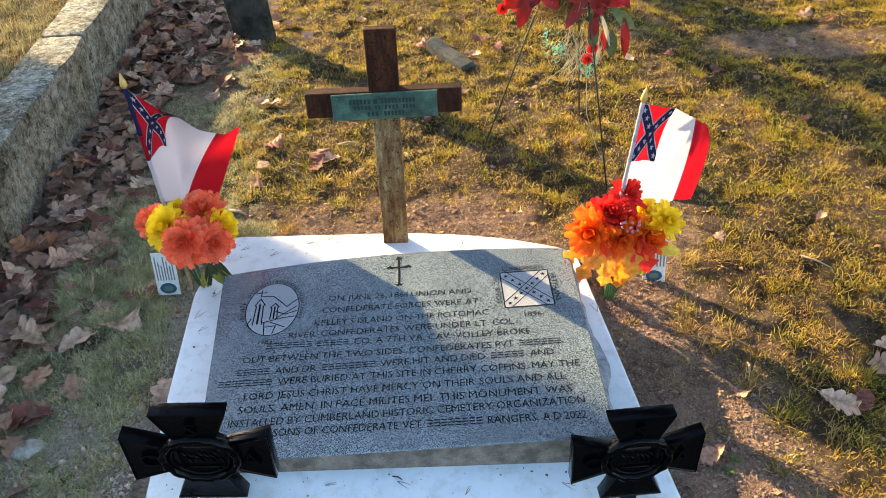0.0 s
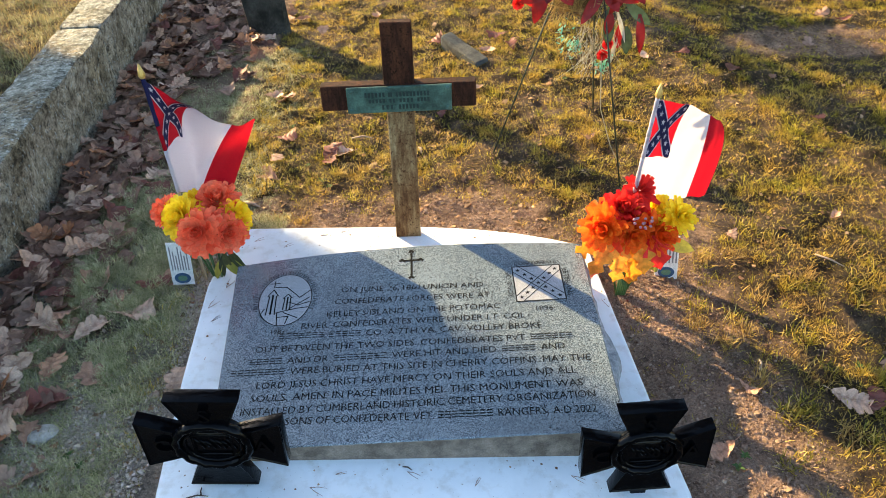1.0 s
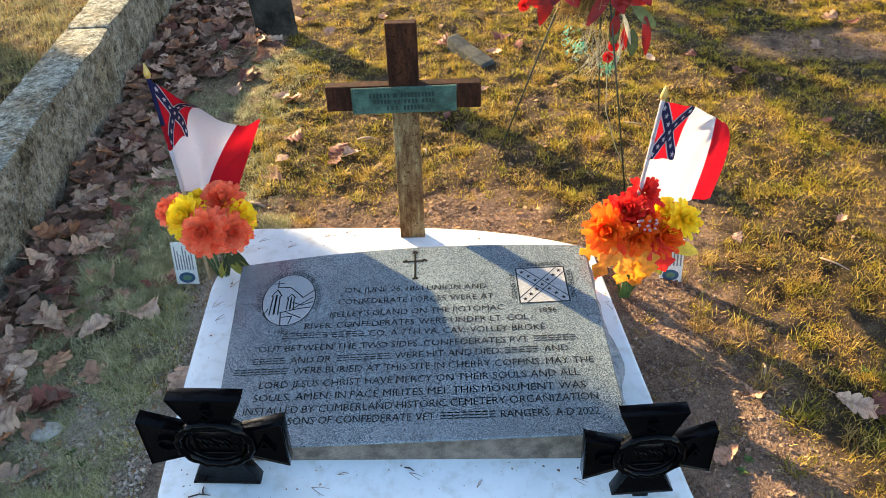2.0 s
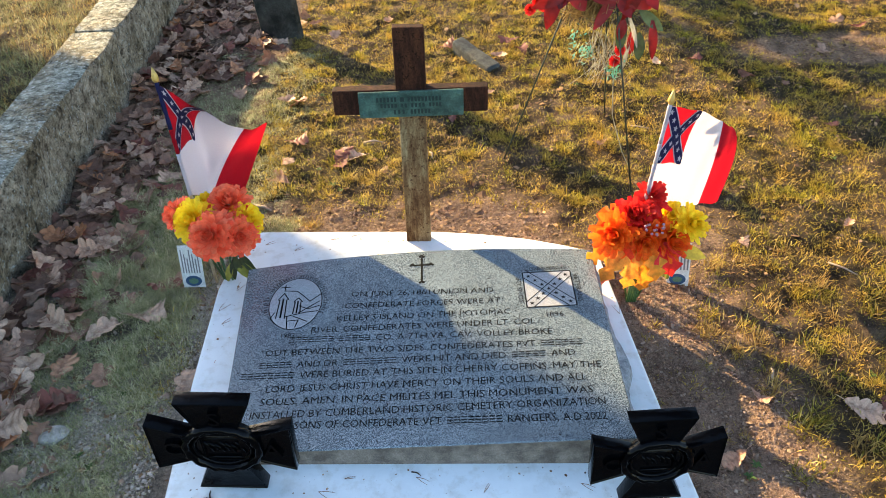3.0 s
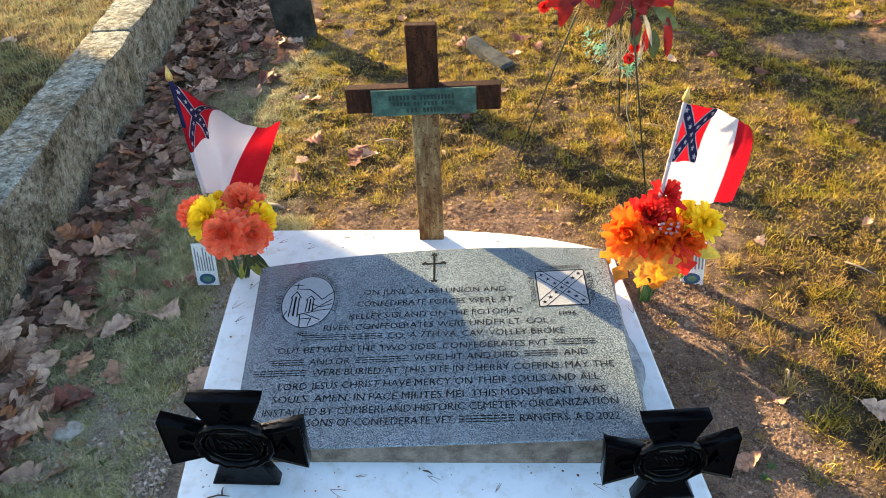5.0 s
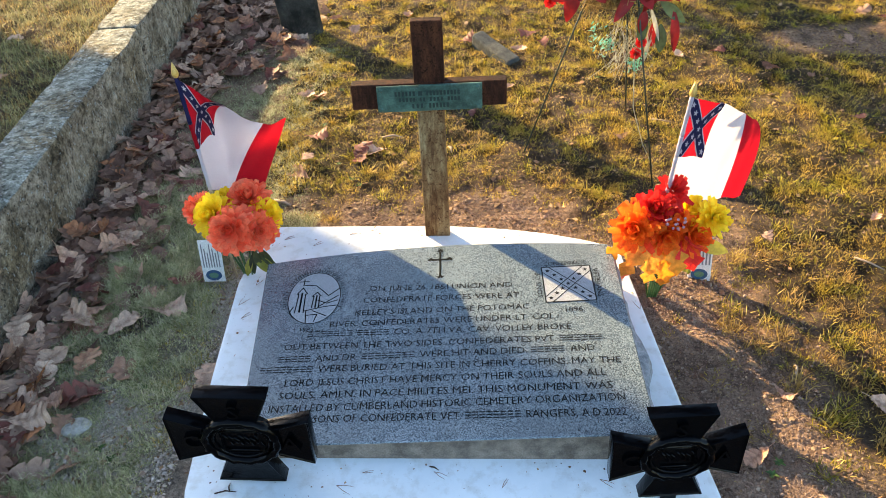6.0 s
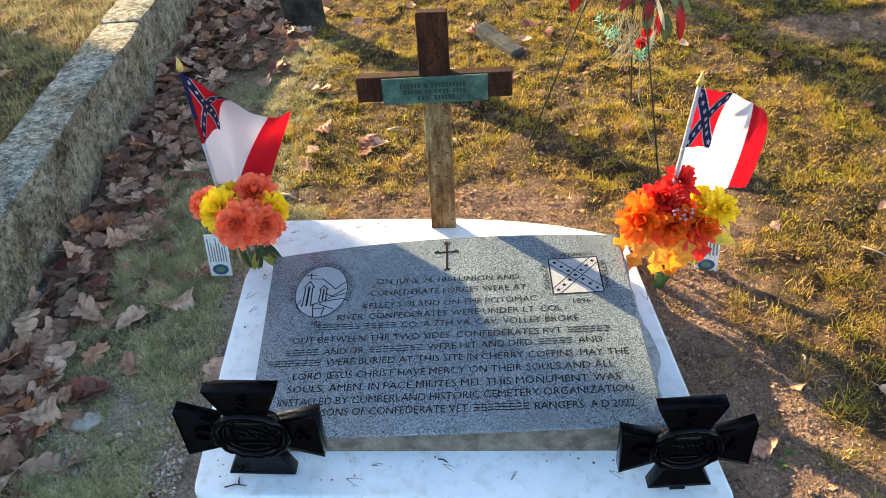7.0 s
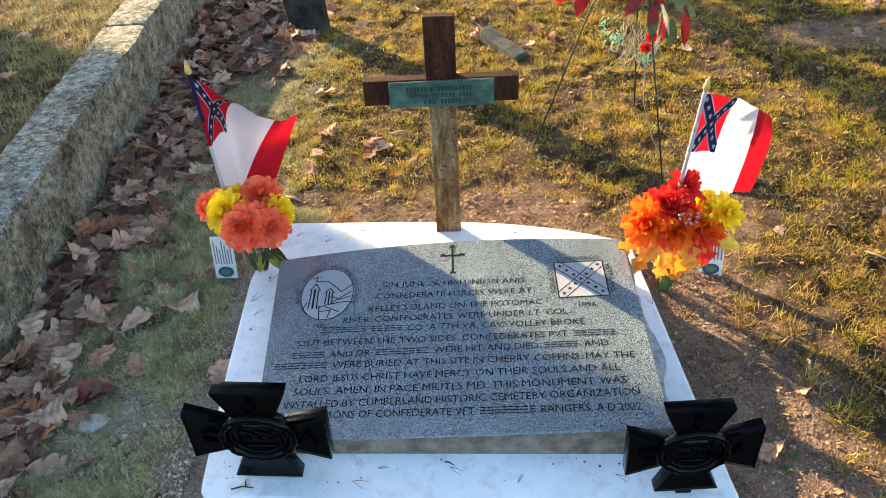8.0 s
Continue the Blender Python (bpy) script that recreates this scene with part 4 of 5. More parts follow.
stick_flag((-0.568, -0.148, -0.05), (-0.577, -0.15, 0.622), (
    ((0.068, 0.073, -0.113), (0.06, 0.081, -0.095), (0.031, 0.117, -0.047)),
    ((-0.007, 0.144, -0.047), (0.034, 0.054, -0.123), (0.059, 0.105, -0.048)),
    ((-0.01, 0.121, -0.089), (-0.029, 0.112, -0.076), (0.062, 0.101, -0.055))), "red and white cloth flag hanging in folds on a stick", 0.31, 0.42, (BLUE_CLOTH, RED_CLOTH))
stick_flag((0.572, -0.175, -0.05), (0.612, -0.175, 0.555), (
    ((0.101, 0.058, -0.048), (0.079, 0.057, -0.062), (0.058, 0.072, -0.057)),
    ((0.087, 0.076, -0.051), (0.101, 0.044, -0.034), (0.081, 0.066, -0.028)),
    ((0.091, 0.055, -0.067), (0.091, 0.061, -0.038), (0.078, 0.064, -0.04))), "red and white cloth flag blown sideways on a stick", 0.258, 0.35, (WHITE_CLOTH, WHITE_CLOTH))


# ---- artificial flowers ----
CORAL = varied("coral_petal", [(0.90, 0.145, 0.055), (0.94, 0.25, 0.125), (0.84, 0.095, 0.035)], 0.6, 120, 0.3, True, lo=0.88)
YELLOW = varied("yellow_petal", [(0.95, 0.68, 0.015), (0.96, 0.76, 0.04), (0.92, 0.58, 0.010)], 0.6, 120, 0.42, True, lo=0.88)
ORANGE = varied("orange_petal", [(0.84, 0.12, 0.010), (0.90, 0.22, 0.015), (0.76, 0.055, 0.008)], 0.6, 120, 0.4, True, lo=0.88)
RED = varied("red_petal", [(0.60, 0.012, 0.012), (0.72, 0.03, 0.02), (0.45, 0.008, 0.010)], 0.55, 120, 0.3, True, lo=0.88)
AMBER = varied("amber_leaf", [(0.80, 0.30, 0.02), (0.85, 0.42, 0.05), (0.75, 0.20, 0.02)], 0.6, 60, 0.35)
GREEN = varied("green_cloth_leaf", [(0.040, 0.048, 0.012), (0.06, 0.065, 0.018), (0.025, 0.030, 0.010)], 0.6, 80, 0.2)
OLIVE = varied("olive_leaf", [(0.25, 0.24, 0.035), (0.30, 0.26, 0.04)], 0.6, 80, 0.25)
STEM = plain("green_plastic_stem", (0.05, 0.11, 0.03), 0.5)
FROST_BERRY = plain("frosted_berry", (0.42, 0.22, 0.24), 0.5)


def petal(bm, o, out, up, length, width, cupping):
    """One curved petal, four rows long."""
    side = out.cross(up).normalized()
    prev = None
    for k in range(5):
        t = k / 4
        c = o + out * length * t + up * (cupping * length * t * t)
        hw = width * (0.35, 0.72, 1.0, 1.0, 0.62)[k] / 2
        lift = up * hw * 0.35
        cur = [bm.verts.new(c - side * hw + lift), bm.verts.new(c), bm.verts.new(c + side * hw + lift)]
        if prev:
            for q in range(2):
                bm.faces.new((prev[q], prev[q + 1], cur[q + 1], cur[q]))
        prev = cur


def bloom(parent, pos, facing, r, material, seed, layers=8, ragged=0.10, name="bloom"):
    rnd = random.Random(seed)
    q = Vector(facing).to_track_quat("Z", "Y")
    bm = bmesh.new()
    for la in range(layers):
        f = la / (layers - 1)
        n = int(22 - 11 * f)
        for k in range(n):
            a = 2 * math.pi * (k + 0.5 * (la % 2) + rnd.uniform(-0.15, 0.15)) / n
            tilt = radians(-14 + 92 * f + rnd.uniform(-13, 13))
            out = Vector((math.cos(a) * math.cos(tilt), math.sin(a) * math.cos(tilt), math.sin(tilt)))
            upv = Vector((-math.cos(a) * math.sin(tilt), -math.sin(a) * math.sin(tilt), math.cos(tilt)))
            ln = r * (1.0 - 0.42 * f) * rnd.uniform(1 - ragged, 1 + ragged)
            petal(bm, Vector((0, 0, r * 0.10 * f)) + out * r * 0.08, out, upv, ln, r * (0.33 - 0.08 * f), 0.08 + 0.30 * f)
    bmesh.ops.transform(bm, matrix=Matrix.Translation(pos) @ q.to_matrix().to_4x4(), verts=bm.verts)
    return part(name, bm, material, parent, smooth=True)


def leaf_blade(parent, pos, direction, up, length, width, material, name="leaf", lobes=0, curl=0.2, label=""):
    bm = bmesh.new()
    d = Vector(direction).normalized()
    side = d.cross(Vector(up)).normalized()
    u = side.cross(d).normalized()
    prev, n = None, 14
    for k in range(n + 1):
        t = k / n
        hw = width / 2 * math.sin(math.pi * min(1, t * 0.97 + 0.03)) ** 0.8
        if lobes:
            hw *= 0.42 + 0.75 * (1 - abs(2 * ((lobes * t + 0.3) % 1) - 1))
        c = Vector(pos) + d * length * t + u * (curl * length * (t - t * t * 1.6))
        cur = [bm.verts.new(c - side * hw + u * hw * 0.3), bm.verts.new(c), bm.verts.new(c + side * hw + u * hw * 0.3)]
        if prev:
            for q in range(2):
                bm.faces.new((prev[q], prev[q + 1], cur[q + 1], cur[q]))
        prev = cur
    return part(name, bm, material, parent, label, smooth=True)


def stems(parent, foot, heads):
    for h in heads:
        bm = bmesh.new()
        f, h = Vector(foot), Vector(h)
        tube(bm, [f, f.lerp(h, 0.5) + Vector((0, 0, 0.02)), h], 0.0028, 6)
        part("stem", bm, STEM, parent, smooth=True)


bq = thing("artificial_bouquet", "bunch of coral and yellow artificial mums stuck in the ground", "flowers", group="bouquets beside the grave")
HEADS = (((-0.508, -0.240, 0.208), 0.068, CORAL, (0.0, -0.85, 0.6)), ((-0.556, -0.205, 0.226), 0.062, YELLOW, (-0.25, -0.7, 0.7)), ((-0.600, -0.175, 0.222), 0.052, CORAL, (-0.7, -0.5, 0.7)), ((-0.482, -0.145, 0.232), 0.062, CORAL, (0.2, -0.4, 0.9)),
         ((-0.440, -0.175, 0.200), 0.056, YELLOW, (0.7, -0.4, 0.6)), ((-0.452, -0.215, 0.188), 0.060, CORAL, (0.5, -0.75, 0.45)), ((-0.545, -0.145, 0.222), 0.046, YELLOW, (-0.1, -0.3, 1)))
for k, (pos, r, m_, face) in enumerate(HEADS):
    bloom(bq, pos, face, r * 0.92, m_, 20 + k)
stems(bq, (-0.525, -0.165, -0.05), [p for p, *_ in HEADS])
for k in range(9):
    a = radians(-110 + 20 * k)
    leaf_blade(bq, (-0.490 + 0.004 * k, -0.20 + 0.004 * (k % 3), 0.085 + 0.008 * (k % 3)), (math.cos(a) * 0.8, -0.45, -0.75 + 0.08 * (k % 4)), (0, -1, 0.5), 0.058, 0.020, GREEN if k % 3 else OLIVE, curl=0.3)

bq = thing("artificial_bouquet", "bunch of orange, red and yellow artificial autumn flowers with cloth leaves", "flowers", group="bouquets beside the grave")
HEADS = (((0.516, -0.235, 0.188), 0.064, ORANGE, (-0.4, -0.8, 0.5)), ((0.560, -0.205, 0.222), 0.050, RED, (0.0, -0.6, 0.8)), ((0.648, -0.235, 0.165), 0.058, ORANGE, (0.4, -0.8, 0.4)), ((0.700, -0.220, 0.205), 0.046, YELLOW, (0.35, -0.7, 0.6)),
         ((0.652, -0.185, 0.198), 0.046, YELLOW, (0.1, -0.6, 0.8)), ((0.588, -0.205, 0.205), 0.046, RED, (0.2, -0.6, 0.8)), ((0.585, -0.24, 0.175), 0.055, ORANGE, (0, -0.9, 0.3)))
for k, (pos, r, m_, face) in enumerate(HEADS):
    bloom(bq, pos, face, r * 0.95, m_, 40 + k, ragged=0.32)
bloom(bq, (0.606, -0.172, 0.255), (0.1, -0.5, 0.85), 0.045, RED, 60, layers=3, ragged=0.3, name="poinsettia")
stems(bq, (0.572, -0.255, -0.06), [p for p, *_ in HEADS])
for k in range(5):
    bm = bmesh.new()
    tube(bm, [(0.562 + 0.005 * k, -0.262, -0.05), (0.570 + 0.006 * k, -0.25, 0.05)], 0.0032, 6)
    part("stem", bm, STEM, bq, smooth=True)
for pos, d, ln, wd, m_, lb in (((0.555, -0.255, 0.165), (-0.1, -0.45, -0.9), 0.10, 0.06, AMBER, 3), ((0.585, -0.26, 0.15), (0.15, -0.3, -1), 0.11, 0.06, AMBER, 3), ((0.53, -0.255, 0.16), (-0.55, -0.4, -0.9), 0.11, 0.055, AMBER, 3), ((0.51, -0.26, 0.13), (-0.3, -0.3, -0.8), 0.08, 0.04, CORAL, 2),
                           ((0.625, -0.255, 0.175), (0.35, -0.4, -0.8), 0.10, 0.075, RED, 3), ((0.605, -0.262, 0.16), (0.1, -0.5, -0.7), 0.085, 0.06, AMBER, 3), ((0.665, -0.21, 0.13), (1, -0.3, -0.25), 0.10, 0.038, OLIVE, 0), ((0.60, -0.25, 0.10), (-0.1, -0.2, -1), 0.09, 0.045, AMBER, 3),
                           ((0.50, -0.235, 0.15), (-0.8, -0.3, -0.5), 0.075, 0.05, AMBER, 3), ((0.64, -0.24, 0.12), (0.3, -0.3, -0.9), 0.075, 0.05, OLIVE, 2), ((0.565, -0.258, 0.12), (-0.25, -0.35, -0.9), 0.085, 0.05, AMBER, 3)):
    leaf_blade(bq, pos, d, (0, -1, 0.6), ln, wd, m_, lobes=lb, curl=0.25)
rnd = random.Random(5)
for k in range(16):
    bm = bmesh.new()
    bmesh.ops.create_icosphere(bm, subdivisions=1, radius=0.004, matrix=Matrix.Translation((0.600 + rnd.uniform(-0.025, 0.025), -0.262 + rnd.uniform(-0.012, 0.012), 0.222 + rnd.uniform(-0.012, 0.012))))
    part("berry", bm, FROST_BERRY, bq, smooth=True)

# ---- printed cards ----
CARD, INK, SEALBLUE, SEALGREEN = plain("white_plastic_card", (0.72, 0.72, 0.70), 0.4), plain("grey_ink", (0.20, 0.20, 0.21), 0.6), plain("blue_print", (0.03, 0.08, 0.16), 0.5), plain("green_print", (0.10, 0.20, 0.12), 0.5)


def card(m, turned, label):
    ob = thing("printed_card", label, "card", m, "printed cards by the bouquets")
    bm = bmesh.new()
    box(bm, -0.030, 0.030, -0.0012, 0.0012, 0.0, 0.135, 0.0008, 1)
    part("card", bm, CARD, ob)
    bm = bmesh.new()
    if turned:
        for k in range(6):
            box(bm, -0.022 + k * 0.0088, -0.018 + k * 0.0088, -0.0022, -0.0014, 0.052, 0.118 - 0.012 * (k % 3))
    else:
        for k in range(7):
            box(bm, -0.024 + k * 0.0072, -0.021 + k * 0.0072, -0.0022, -0.0014, 0.048, 0.122 - 0.014 * (k % 3))
    part("printed_lines", bm, INK, ob)
    bm = bmesh.new()
    prism(bm, [(0.022 * math.cos(2 * math.pi * k / 24), 0.022 + 0.017 * math.sin(2 * math.pi * k / 24)) for k in range(24)], -0.0022, -0.0014)
    part("round_seal", bm, SEALBLUE, ob, "dark blue printed seal")
    bm = bmesh.new()
    prism(bm, [(0.013 * math.cos(2 * math.pi * k / 24), 0.022 + 0.009 * math.sin(2 * math.pi * k / 24)) for k in range(24)], -0.0026, -0.0023)
    part("seal_middle", bm, SEALGREEN, ob)


card(pose(-0.622, -0.175, -0.024, -8, 3, 4), False, "white printed plastic card standing under coral flowers")
card(pose(0.718, -0.182, -0.036, -8, -5, -10), True, "white printed plastic card standing behind orange flowers")

# ---- flower stand on wire legs ----
WIRE = plain("dark_green_wire", (0.02, 0.03, 0.02), 0.5)
FOAM = mottled("straw_ring", (0.22, 0.13, 0.03), (0.40, 0.27, 0.08), 60, 0.95, 300, 0.8, 0.006)
LILY = varied("red_lily_petal", [(0.17, 0.005, 0.006), (0.28, 0.012, 0.011), (0.11, 0.004, 0.005)], 0.5, 40, 0.25)
TINSEL = varied("teal_net", [(0.10, 0.42, 0.30), (0.16, 0.50, 0.36), (0.30, 0.55, 0.42)], 0.5, 60, 0.4, True)
DULL_GREEN = varied("dull_green_leaf", [(0.035, 0.062, 0.030), (0.055, 0.085, 0.040), (0.03, 0.05, 0.026)], 0.6, 60, 0.2)
PALE_LEAF = varied("pale_dry_leaf", [(0.36, 0.34, 0.24), (0.45, 0.42, 0.32)], 0.7, 60, 0.3)
ws = thing("flower_stand", "memorial spray of red artificial lilies on a thin wire tripod", "flower stand")
APEX = Vector((0.545, 0.47, 0.80))
for foot in ((0.266, 0.469, -0.06), (0.684, 0.267, -0.06), (0.683, 0.80, -0.06)):
    bm = bmesh.new()
    tube(bm, [foot, Vector(foot).lerp(APEX, 0.5), APEX], 0.0028, 6)
    part("leg", bm, WIRE, ws, smooth=True)
bm = bmesh.new()
tube(bm, [(0.60, 0.41, 0.36), (0.615, 0.40, 0.18), (0.66, 0.39, 0.05), (0.70, 0.37, -0.025)], 0.0016, 5)
part("loose_string", bm, PALE_LEAF, ws, "pale loose string", True)
bm = bmesh.new()
bmesh.ops.create_icosphere(bm, subdivisions=4, radius=1.0, matrix=pose(0.50, 0.43, 0.60) @ Matrix.Diagonal((0.075, 0.05, 0.105, 1)))
roughen(bm, 0.02, 20)
roughen(bm, 0.008, 70)
part("straw_backing", bm, FOAM, ws, "yellow straw backing")
rnd = random.Random(11)
for k, (x, z) in enumerate(((0.405, 0.600), (0.445, 0.605), (0.525, 0.625), (0.582, 0.580), (0.64, 0.615), (0.40, 0.68), (0.50, 0.71), (0.58, 0.70))):
    fl = part("lily", bmesh.new(), LILY, ws)
    for q in range(6):
        a = 2 * math.pi * q / 6 + rnd.uniform(-0.3, 0.3)
        leaf_blade(fl, (x, 0.385, z), (math.cos(a), -0.35, math.sin(a) - 0.25), (0, -1, 0), rnd.uniform(0.06, 0.125), rnd.uniform(0.034, 0.05), LILY, "petal", curl=rnd.uniform(-0.3, 0.6))
bm = bmesh.new()
for _ in range(170):
    o = Vector((rnd.uniform(0.43, 0.57), 0.385 + rnd.gauss(0, 0.008), rnd.uniform(0.50, 0.60)))
    d = Vector((rnd.gauss(0, 0.022), rnd.uniform(-0.02, 0.01), rnd.gauss(-0.01, 0.02)))
    tube(bm, [o - d, o + Vector((0, -0.006, 0.003)), o + d], 0.0011, 3, False)
tagged(part("straw_tangle", bm, STRAW, ws, "loose yellow straw"), kind="stuff")
for x, z in ((0.335, 0.530), (0.355, 0.552), (0.375, 0.540), (0.612, 0.400), (0.600, 0.365)):
    bloom(ws, (x, 0.40, z), (-0.2, -0.7, 0.4), 0.016, RED, int(x * 1000), layers=4, name="rosebud")
for pos, d, ln, wd, m_ in (((0.605, 0.41, 0.51), (0.05, -0.2, -1), 0.12, 0.034, DULL_GREEN), ((0.655, 0.41, 0.52), (0.75, -0.2, -0.6), 0.10, 0.034, DULL_GREEN), ((0.665, 0.41, 0.45), (0.1, -0.1, -1), 0.09, 0.034, DULL_GREEN), ((0.695, 0.40, 0.495), (0.12, -0.2, -1), 0.125, 0.027, LILY),
                           ((0.635, 0.41, 0.44), (-0.05, -0.1, -1), 0.11, 0.014, PALE_LEAF), ((0.645, 0.41, 0.46), (0.0, -0.1, -1), 0.08, 0.03, LILY), ((0.63, 0.41, 0.50), (0.3, -0.3, -0.9), 0.10, 0.013, PALE_LEAF),
                           ((0.61, 0.40, 0.50), (-0.1, -0.2, -1), 0.07, 0.03, LILY)):
    leaf_blade(ws, pos, d, (0, -1, 0.2), ln, wd, m_, curl=0.15)
for cx, cz, n in ((0.509, 0.388, 40), (0.475, 0.43, 24), (0.606, 0.345, 50), (0.60, 0.32, 30)):
    bm = bmesh.new()
    for _ in range(n):
        o = Vector((cx + rnd.gauss(0, 0.012), 0.415 + rnd.gauss(0, 0.010), cz + rnd.gauss(0, 0.016)))
        d = Vector((rnd.uniform(-1, 1), rnd.uniform(-1, 0.3), rnd.uniform(-1, 1))).normalized()
        petal(bm, o, d, Vector((0, 0, 1)), 0.016, 0.005, 0.2)
    tagged(part("net_tuft", bm, TINSEL, ws, "teal plastic net tuft"), kind="stuff")
bm = bmesh.new()
for _ in range(60):
    o = Vector((rnd.uniform(0.52, 0.64), 0.41 + rnd.gauss(0, 0.015), rnd.uniform(0.36, 0.50)))
    tube(bm, [o, o + Vector((rnd.gauss(0, 0.02), rnd.gauss(0, 0.01), -0.04)), o + Vector((rnd.gauss(0, 0.03), rnd.gauss(0, 0.01), -rnd.uniform(0.06, 0.12)))], 0.0008, 3, False)
tagged(part("dry_strand_bunch", bm, PALE_LEAF, ws), kind="stuff")

# ---- fallen leaves ----
def oak_leaf(seed, n=44, across=(-1, -0.62, -0.25, -0.035, 0.035, 0.25, 0.62, 1)):
    """A dry leaf with rounded lobes, ribs and a stalk, curled; lies round its middle, stalk along -x."""
    rnd = random.Random(seed)
    bm = bmesh.new()
    rib = bm.verts.layers.float.new("rib")
    ln, wd = rnd.uniform(0.078, 0.104), rnd.uniform(0.058, 0.078)
    lobes = rnd.choice((2.6, 3.1, 3.5))
    curl_l, curl_w, twist = rnd.uniform(-0.35, 0.6), rnd.uniform(-0.35, 0.9), rnd.uniform(-0.8, 0.8)
    bend, cut = rnd.uniform(-0.3, 0.3), rnd.uniform(0.30, 0.46)
    size = [rnd.uniform(0.85, 1.12) for _ in range(12)]
    prev = None
    for k in range(n + 1):
        t = k / n
        env = math.sin(math.pi * min(1.0, 0.05 + 0.80 * t ** 1.15)) ** 0.85 if t < 0.9 else math.sin(math.pi * 0.76) ** 0.85 * math.sqrt(max(0.0, 1 - ((t - 0.9) / 0.1) ** 2)) + 0.02
        row = []
        for s in across:
            step = lobes * t + (0.22 if s < 0 else 0.0)
            f = 2 * (step % 1) - 1
            arc = math.sqrt(max(0.0, 1 - abs(f) ** 2.4))
            hw = wd / 2 * env * (cut + (1 - cut) * arc * size[int(step) + (6 if s < 0 else 0)]) * (1 + 0.05 * math.sin(k * 2.3 + seed))
            y = s * hw
            x = (t - 0.5) * ln + abs(s) * hw * 0.42
            z = curl_l * ln * (t - 0.5) ** 2 * 2 + curl_w * abs(y) * abs(s) * 0.7 + twist * y * (t - 0.5) * 1.5 + 0.0016 * math.sin(k * 0.7 + s * 2 + seed) 
            p = bm.verts.new((x, y + bend * ln * (t - 0.5) ** 2, z))
            p[rib] = 1.0 if abs(s) < 0.1 else 0.6 * max(0.0, 1 - abs(f) * 5)
            row.append(p)
        if prev:
            for q in range(len(across) - 1):
                bm.faces.new((prev[q], prev[q + 1], row[q + 1], row[q]))
        prev = row
    z0 = curl_l * ln * 0.5
    a = [bm.verts.new((-ln * 0.5, 0.0012 * s + bend * ln * 0.25, z0)) for s in (-1, 1)]
    b = [bm.verts.new((-ln * 0.5 - 0.022, 0.0008 * s + bend * ln * 0.4, z0 + 0.006)) for s in (-1, 1)]
    bm.faces.new((a[0], a[1], b[1], b[0]))
    low = min(v.co.z for v in bm.verts)
    for v in bm.verts:
        v.co.z -= low
    me = bpy.data.meshes.new("oak_leaf")
    bm.to_mesh(me)
    bm.free()
    me.polygons.foreach_set("use_smooth", [True] * len(me.polygons))
    return me


LEAF_MESHES = {}
for mname, mm in (("brown", LEAF), ("red", LEAF_RED), ("tan", LEAF_TAN)):
    LEAF_MESHES[mname] = []
    for k in range(9 if mname == "brown" else 4):
        me = oak_leaf(100 + k + (50 if mname != "brown" else 0))
        me.materials.append(mm)
        LEAF_MESHES[mname].append(me)
LEAF_LABEL = {"brown": "dry curled brown oak leaf fallen on the ground", "red": "dark red oak leaf fallen on the ground", "tan": "pale tan lobed oak leaf lying on the ground"}


def fallen_leaf(x, y, tone, rnd, lift=0.0, scale=1.0, tilt=18, turn=None, z=None):
    ob = new("oak_leaf", rnd.choice(LEAF_MESHES[tone]))
    base_z = ground_z(x, y) if z is None else z
    ob.matrix_world = pose(x, y, base_z + lift, rnd.uniform(-tilt, tilt), rnd.uniform(-tilt, tilt), rnd.uniform(0, 360) if turn is None else turn) @ Matrix.Scale(scale, 4)
    return tagged(ob, LEAF_LABEL[tone], "leaf", "fallen oak leaves")


rnd = random.Random(77)


def drift_depth(x, y):
    """How thick leaves lie, 0 to 1, along the wall's foot."""
    d = x - wall_x(y)
    if d < 0.015:
        return 0.0
    reach = 0.34 + 0.10 * noise.noise(Vector((y * 1.9, 4, 0))) + (0.22 if y > 1.1 else 0) - (0.03 if y < -0.1 else 0)
    return max(0.0, 1 - d / reach) ** 0.7


